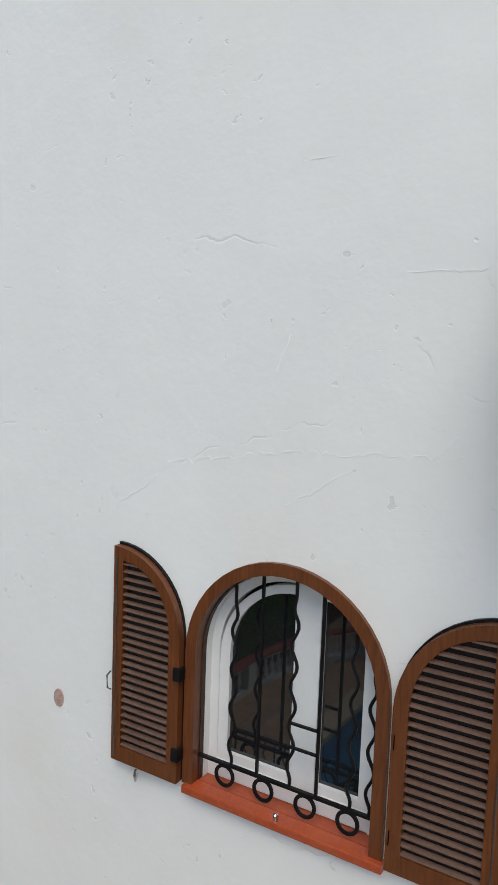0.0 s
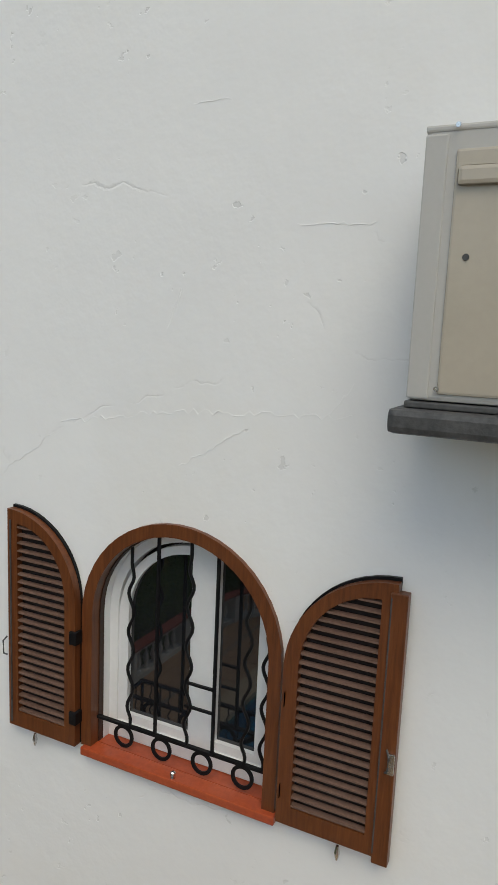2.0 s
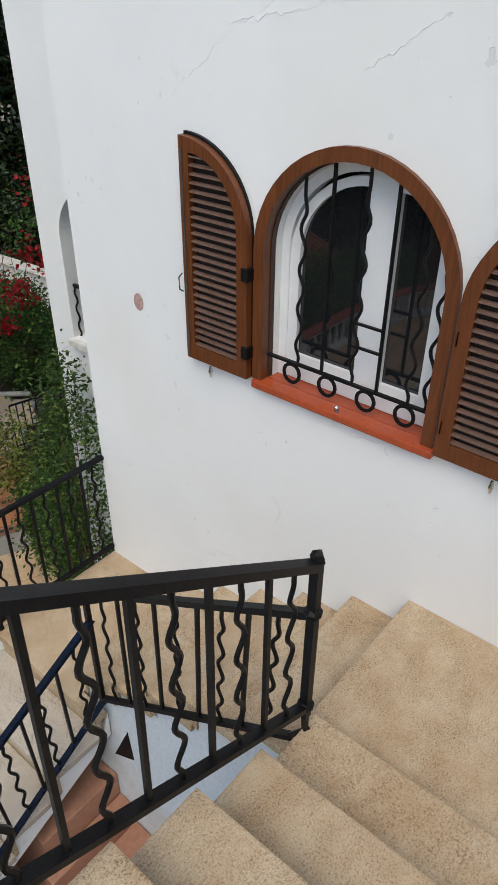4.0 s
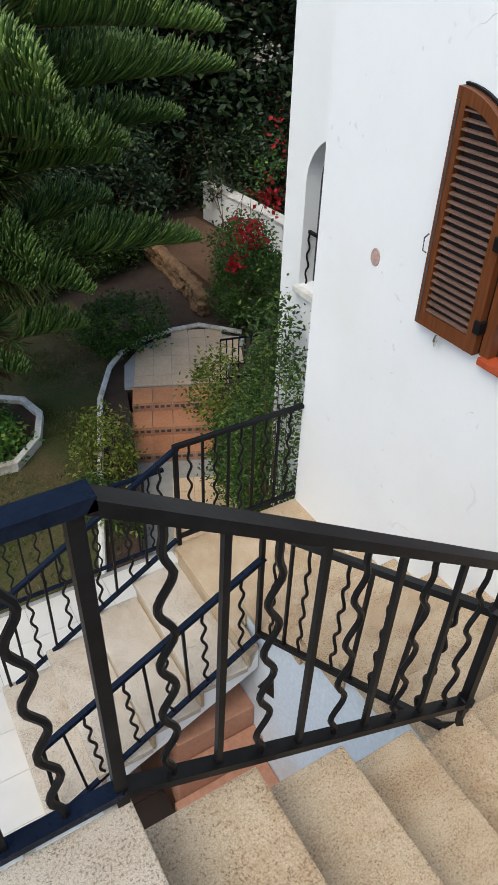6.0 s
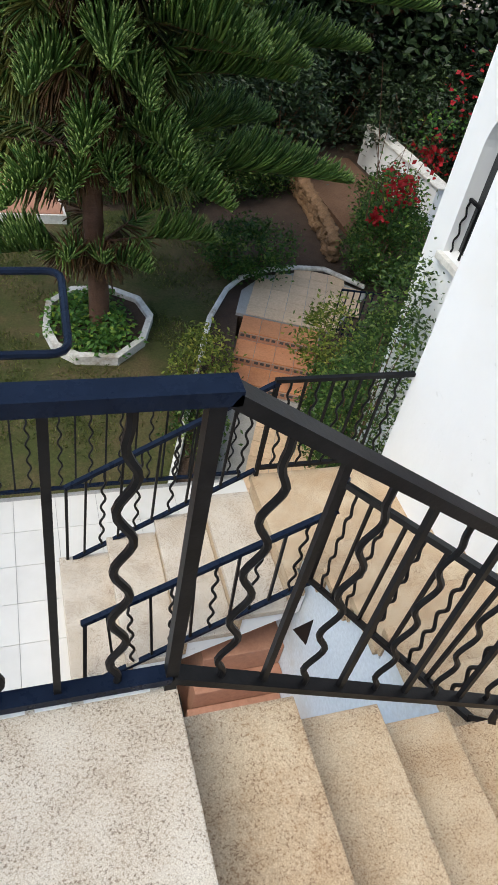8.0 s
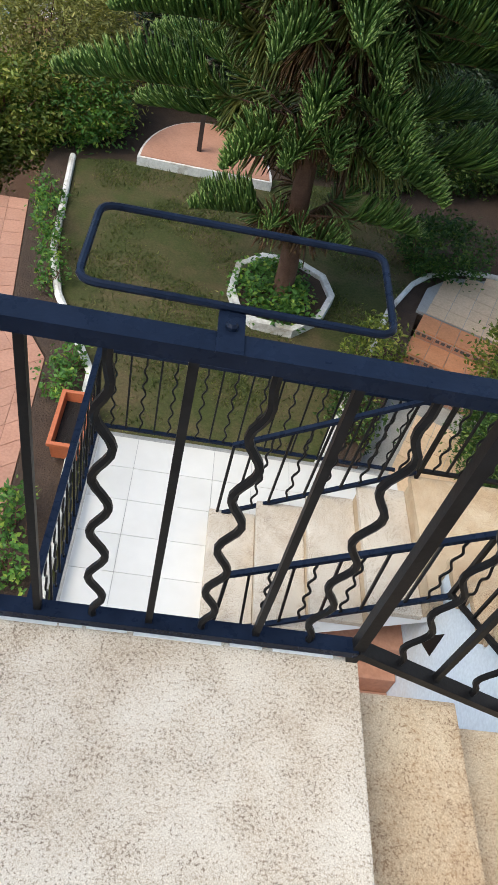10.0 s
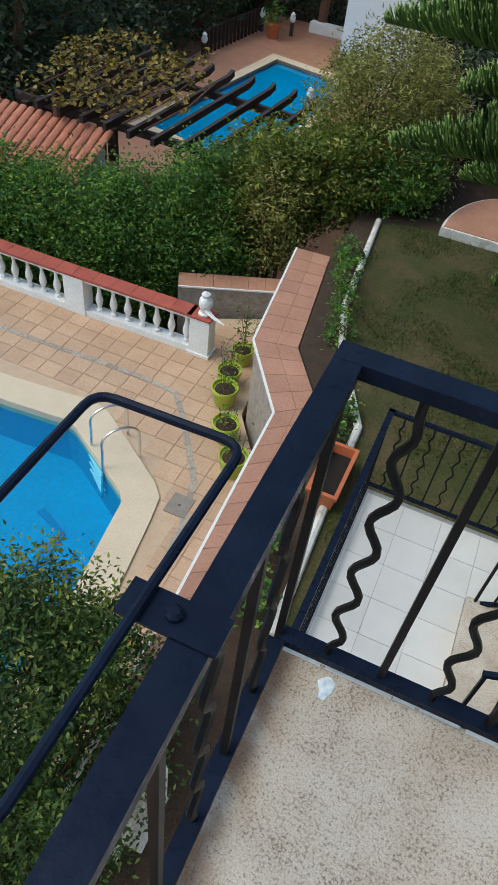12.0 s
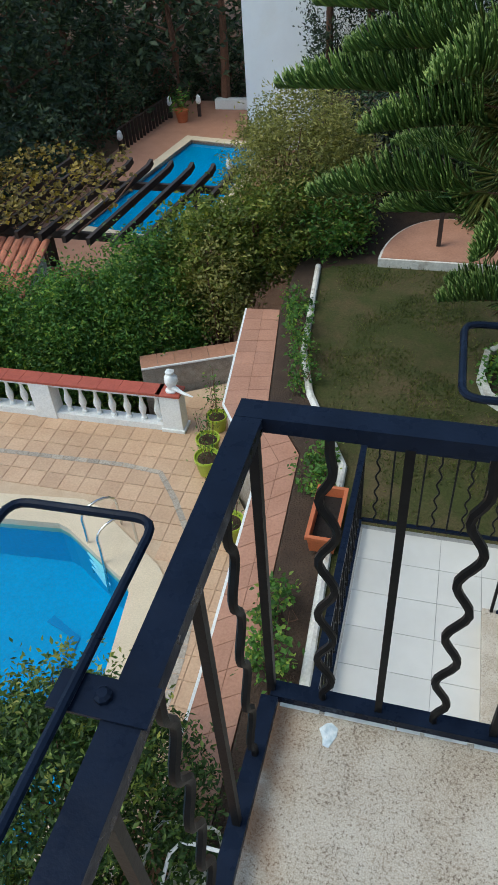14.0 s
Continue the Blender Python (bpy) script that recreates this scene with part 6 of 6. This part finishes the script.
part("coping", bm, COPING, deck)
pool2 = thing("swimming_pool", "second bright blue swimming pool seen through the pergola", "pool", kind="structure")
bm = BM()
vs = [bm.verts.new((x, y, Z_LOW - 0.05)) for x, y in P2]
lo = [bm.verts.new((x, y, Z_LOW - 0.19)) for x, y in P2]
bm.faces.new(lo)
for i in range(4):
    bm.faces.new((vs[i], vs[(i + 1) % 4], lo[(i + 1) % 4], lo[i]))
part("pool_basin", bm, POOL_BLUE, pool2)
bm = BM()
bm.faces.new([bm.verts.new((x, y, Z_LOW - 0.10)) for x, y in P2])
w2 = part("water", bm, WATER, pool2)
if w2.data.polygons[0].normal.z < 0:
    w2.data.flip_normals()
w2.visible_shadow = False

perg = thing("pergola", "dark timber pergola half covered by autumn vines", "pergola")
for k in range(9):
    x = -4.65 - 0.56 * k
    part("beam", tube(BM(), [(x - 0.25, 10.9 + 0.03 * k, -4.30), (x, 14.9 + 0.06 * k, -4.30), (x + 0.01, 15.15 + 0.06 * k, -4.24)], 0.075, square=True, width=0.09), TIMBER, perg)
for y in (11.5, 14.3):
    part("cross_beam", tube(BM(), [(-10.3, y + 0.2, -4.46), (-4.6, y, -4.46)], 0.08, square=True, width=0.1), TIMBER, perg)
for x, y in ((-10.0, 11.6), (-5.6, 11.5), (-10.0, 14.4), (-5.4, 14.3), (-7.8, 11.5)):
    part("post", tube(BM(), [(x, y, Z_LOW - 0.3), (x, y, -4.5)], 0.08, square=True, up=(0, 1, 0)), TIMBER, perg)
vine = []
for _ in range(75):
    x, y = rng.uniform(-10.2, -6.6), rng.uniform(11.2, 15.2)
    if x > -7.6 and rng.random() < 0.6 or y < 12.0 and rng.random() < 0.4:
        continue
    vine.append(np.array((x, y, -4.15 + 0.25 * rng.random())) + rng.normal(size=(22, 3)) * (0.2, 0.2, 0.09))
root = thing("vine", "yellowing grape vine over the pergola", "vine")
leaf_cloud("foliage", LEAF_VINE, np.concatenate(vine), 0.13, root, aspect=1.2, up_bias=0.7)
bm = BM()
for k in range(7):
    x = -10 + k * 0.5
    tube(bm, [(x, 11.4, -4.3), (x + 0.4, 12.6, -4.1), (x + 0.2, 14.2, -4.15)], 0.02, 5)
tube(bm, [(-9.0, 11.2, Z_LOW - 0.2), (-8.95, 11.25, -5.6), (-9.0, 11.3, -4.2)], 0.09, 7, radii=[0.12, 0.09, 0.08])
part("branchwork", bm, BARK, root)

roof = thing("small_roof", "small clay-tiled roof of an outbuilding behind the hedge", "roof")
part("wall", box(BM(), -11.2, 9.95, Z_LOW - 0.3, -7.75, 11.1, -5.2), PLASTER, roof)
bm = BM()
pts = [(0.10 * math.cos(a), 0.055 * math.sin(a)) for a in [math.pi * k / 6 for k in range(7)]]
for (u0, w0), (u1, w1) in zip(pts, pts[1:]):
    quads(bm, [(u0, 0, w0), (u1, 0, w1), (u1 * 0.85, 0.36, w1 * 0.85), (u0 * 0.85, 0.36, w0 * 0.85)], ((0, 1, 2, 3),))
tile_me = mesh_of("roof_tile", bm, ROOF_TILE, True)
part("deck", prism(BM(), [(-11.4, 9.7), (-7.6, 9.7), (-7.6, 11.35), (-11.4, 11.35)], -5.2, -5.12), ROOF_TILE, roof)
for v in roof.children[-1].data.vertices:
    v.co.z += (v.co.y - 9.7) * 0.38
for i in range(18):
    for j in range(5):
        y = 9.66 + j * 0.33
        ob = piece("roof_tile", tile_me, roof, (-11.3 + 0.21 * i, y, -5.11 + (y - 9.7) * 0.38 + 0.012))
        ob.rotation_euler = (math.atan(0.38), 0, 0)

house = thing("white_house", "tall plain white house wall beyond the second pool", "house")
part("wall", box(BM(), -7.15, 25.3, Z_LOW - 0.3, 1.3, 29.5, 7.0), PLASTER, house)
part("roof", box(BM(), -7.25, 25.2, 7.0, -3.8, 29.6, 7.25, 0.02), ROOF_TILE, house)
house2 = thing("white_house", "white house wall behind the cypress and the araucaria", "house")
part("wall", box(BM(), -1.5, 27.5, -5.0, 3.0, 31.5, 7.0), PLASTER, house2)
part("roof", box(BM(), -1.6, 27.4, 7.0, 3.1, 31.6, 7.25, 0.02), ROOF_TILE, house2)
for x, y, rad, top in ((-3.75, 23.0, 0.72, 3.0), (-2.55, 23.2, 0.8, 3.4), (-1.75, 22.9, 0.55, 2.4), (1.35, 23.3, 0.75, 3.2)):
    cyp = thing("cypress_tree", "narrow dark green cypress against the white house", "tree", "cypresses before the white house")
    part("trunk", tube(BM(), [(x, y, -5.4), (x, y, top)], 0.12, 7, radii=[0.15, 0.04]), BARK, cyp)
    leaf_cloud("crown", LEAF_DARK, np.concatenate([blobs((x, y, z), (rad, rad, 0.95), 60, 26, 0.24, 0.5) for z in (-4.6, -3.5, -2.4, -1.3, -0.2, 0.9, 2.0)]), 0.13, cyp, aspect=3.0, droop=-0.6)


def lantern(x, y, h):
    root = thing("garden_lamp", "small white globe lantern on a dark post", "garden lamp", "lanterns round the second pool")
    part("post", tube(BM(), [(x, y, Z_LOW), (x, y, Z_LOW + h)], 0.06, square=True, up=(0, 1, 0)), TIMBER, root)
    part("lantern", lathe(BM(), [(0.06, 0.0), (0.11, 0.06), (0.12, 0.16), (0.07, 0.26), (0.10, 0.28), (0.03, 0.36)], (x, y, Z_LOW + h), 10), WHITE_PAINT, root, smooth=True)
    return root


for x, y, h in ((-11.6, 28.9, 0.5), (-10.4, 29.2, 0.5), (-12.0, 24.4, 0.5), (-6.9, 21.8, 0.5)):
    lantern(x, y, h)
pt = thing("flower_pot", "terracotta pot with a small palm on the far pool deck", "flower pot")
part("pot", lathe(BM(), [(0.2, 0), (0.28, 0.42), (0.31, 0.44), (0.31, 0.5), (0.26, 0.5)], (-10.9, 28.4, Z_LOW), 14), CLAY, pt, smooth=True)
leaf_cloud("leaves", LEAF_HEDGE, rng.normal(size=(120, 3)) * (0.25, 0.25, 0.25) + np.array((-10.9, 28.4, Z_LOW + 0.85)), 0.25, pt, aspect=4.0)
fn = thing("fence", "dark green fence at the edge of the far pool deck", "fence")
for a, b in (((-12.1, 24.5), (-11.7, 28.9)),):
    part("top_rail", tube(BM(), [(*a, Z_LOW + 0.85), (*b, Z_LOW + 0.85)], 0.02, square=True), TIMBER, fn)
    for k in range(16):
        s = k / 15
        part("slat", tube(BM(), [(a[0] + (b[0] - a[0]) * s, a[1] + (b[1] - a[1]) * s, Z_LOW), (a[0] + (b[0] - a[0]) * s, a[1] + (b[1] - a[1]) * s, Z_LOW + 0.85)], 0.02, square=True, width=0.12, up=(0, 1, 0)), TIMBER, fn)
bench = thing("low_wall", "low white masonry seat at the end of the far deck", "wall")
part("seat", box(BM(), -10.0, 30.2, Z_LOW, -7.6, 30.6, Z_LOW + 0.4, 0.02), WHITE_PAINT, bench)

# white-capped pier and a bent white pipe in the strip under the landing
pier = thing("garden_pier", "low masonry pier with a worn white cap in the garden strip", "pier")
part("shaft", box(BM(), -1.0, 0.36, -7.0, -0.68, 0.74, -4.5, 0.01), STONEWALL, pier)
part("cap", box(BM(), -1.04, 0.32, -4.498, -0.64, 0.78, -4.44, 0.012), KERB_PAINT, pier, "worn white cap")
bend = [(-0.97, -0.25, -4.35), (-0.99, 0.1, -3.85), (-1.005, 0.48, -3.62), (-1.01, 0.62, -3.6), (-0.96, 0.70, -3.6), (-0.88, 0.72, -3.6), (-0.68, 0.725, -3.62), (-0.66, 0.73, -3.75), (-0.66, 0.73, -4.45)]
solid("garden_pipe", tube(BM(), bend, 0.014, 8), WHITE_PAINT, "bent white metal pipe standing in the garden strip", "pipe", smooth=True)

# ---------------------------------------------------------------- paving pieces
T = 0.32
FLOOR_TILE = mesh_of("floor_tile", box(BM(), 0.002, 0.002, -0.012, T - 0.002, T - 0.002, 0.0), TILE_WHITE)
for i in range(8):
    for j in range(14):
        x, y = -0.07 + i * T, 3.115 - (j + 1) * T
        if (x + T <= 0.92 and y > -1.2) or (y >= 2.37 and x + T < 2.5):
            piece("floor_tile", FLOOR_TILE, platform, (x, y, Z_PLAT))
PT = 0.33
PATIO_TILE = mesh_of("floor_tile", box(BM(), 0.004, 0.004, -0.015, PT - 0.004, PT - 0.004, 0.0), TERRACOTTA)
for i in range(8):
    for j in range(10):
        x, y = 0.1 + i * PT, -0.3 + j * PT
        if x < 2.3:
            piece("floor_tile", PATIO_TILE, patio, (x, y, Z_PATIO))
LOW_TILE = mesh_of("path_tile", box(BM(), 0.004, 0.004, -0.015, 0.30, 0.30, 0.0), PATH_TILE)
for i in range(6):
    for j in range(12):
        x, y = 2.62 + dx * 0.304 * j + ax * 0.304 * i, 3.45 + dy * 0.304 * j + ay * 0.304 * i
        if y < 7.0 and y > 3.1 and j < 10:
            piece("path_tile", LOW_TILE, path, (x, y, Z_PATIO + 0.004), ang)
for i in range(9):
    for j in range(6):
        x, y = 4.12 + dx * 0.304 * j + ax * 0.304 * i, 8.05 + dy * 0.304 * j + ay * 0.304 * i
        if inside(upper, x + 0.2, y + 0.08):
            piece("path_tile", LOW_TILE, path, (x, y, Z_LAWN + 0.012), ang)


def strip_tiles(parent, outer, inner, z, pitch, across, mat, name):
    """Cap tiles cut to follow a bent wall: rows along it, and some across."""
    for (o0, o1), (i0, i1) in zip(zip(outer, outer[1:]), zip(inner, inner[1:])):
        o0, o1, i0, i1 = (Vector(v) for v in (o0, o1, i0, i1))
        n = max(1, round(((o1 - o0).length + (i1 - i0).length) / 2 / pitch))
        for k in range(n):
            for a in range(across):
                g = 0.0028
                q = []
                for s, t in ((k / n, a / across), ((k + 1) / n, a / across), ((k + 1) / n, (a + 1) / across), (k / n, (a + 1) / across)):
                    q.append(o0.lerp(o1, s).lerp(i0.lerp(i1, s), t))
                c = sum(q, Vector((0, 0))) / 4
                q = [c + (v - c) * (1 - 2 * g / max(0.05, (v - c).length)) for v in q]
                part(name, prism(BM(), [(v.x, v.y) for v in q], z - 0.03, z), mat, parent)


strip_tiles(garden_wall, CAP_OUT, CAP_IN, Z_CAP, 0.33, 2, TERRACOTTA, "cap_tile")
strip_tiles(low_wall, [(-4.65, 8.49), (-2.95, 9.30)], [(-4.65 + nrm.x, 8.49 + nrm.y), (-2.95 + nrm.x, 9.30 + nrm.y)], Z_SIDE, 0.33, 1, TERRACOTTA, "cap_tile")

# pebble strip in the terrace
strip = [(-13.0, 6.4), (-6.65, 6.5), (-4.3, 6.58), (-3.63, 6.52), (-3.2, 6.0), (-2.52, 5.0), (-2.3, 4.2), (-2.2, 3.4), (-2.0, -2.0)]
half = 0.05
side_a, side_b = [], []
for k, v in enumerate(strip):
    a, b = Vector(strip[max(k - 1, 0)]), Vector(strip[min(k + 1, len(strip) - 1)])
    d = (b - a).normalized()
    side_a.append((v[0] - d.y * half, v[1] + d.x * half))
    side_b.append((v[0] + d.y * half, v[1] - d.x * half))
mosaic = thing("mosaic_strip", "narrow grey pebble mosaic strip let into the terrace", "mosaic", kind="structure")
strip_tiles(mosaic, side_a, side_b, Z_TERR + 0.006, 0.22, 1, MOSAIC, "mosaic_panel")
QT = 0.34
TERR_TILE = mesh_of("terrace_tile", box(BM(), 0.005, 0.005, -0.012, QT - 0.005, QT - 0.005, 0.0), TILE_TERRACE)
rest = BM()
for i in range(40):
    for j in range(34):
        x, y = -15.0 + i * QT, -3.0 + j * QT
        corners = [(x, y), (x + QT, y), (x, y + QT), (x + QT, y + QT)]
        if any(inside(COPE, *c) for c in corners) or not all(inside(terr_line, *c) for c in corners):
            continue
        if x > -7.6 and y > 2.6:
            piece("terrace_tile", TERR_TILE, terrace, (x, y, Z_TERR))
        else:
            box(rest, x + 0.005, y + 0.005, Z_TERR - 0.012, x + QT - 0.005, y + QT - 0.005, Z_TERR)
tagged(part("tile_field", rest, TILE_TERRACE, terrace), kind="stuff")
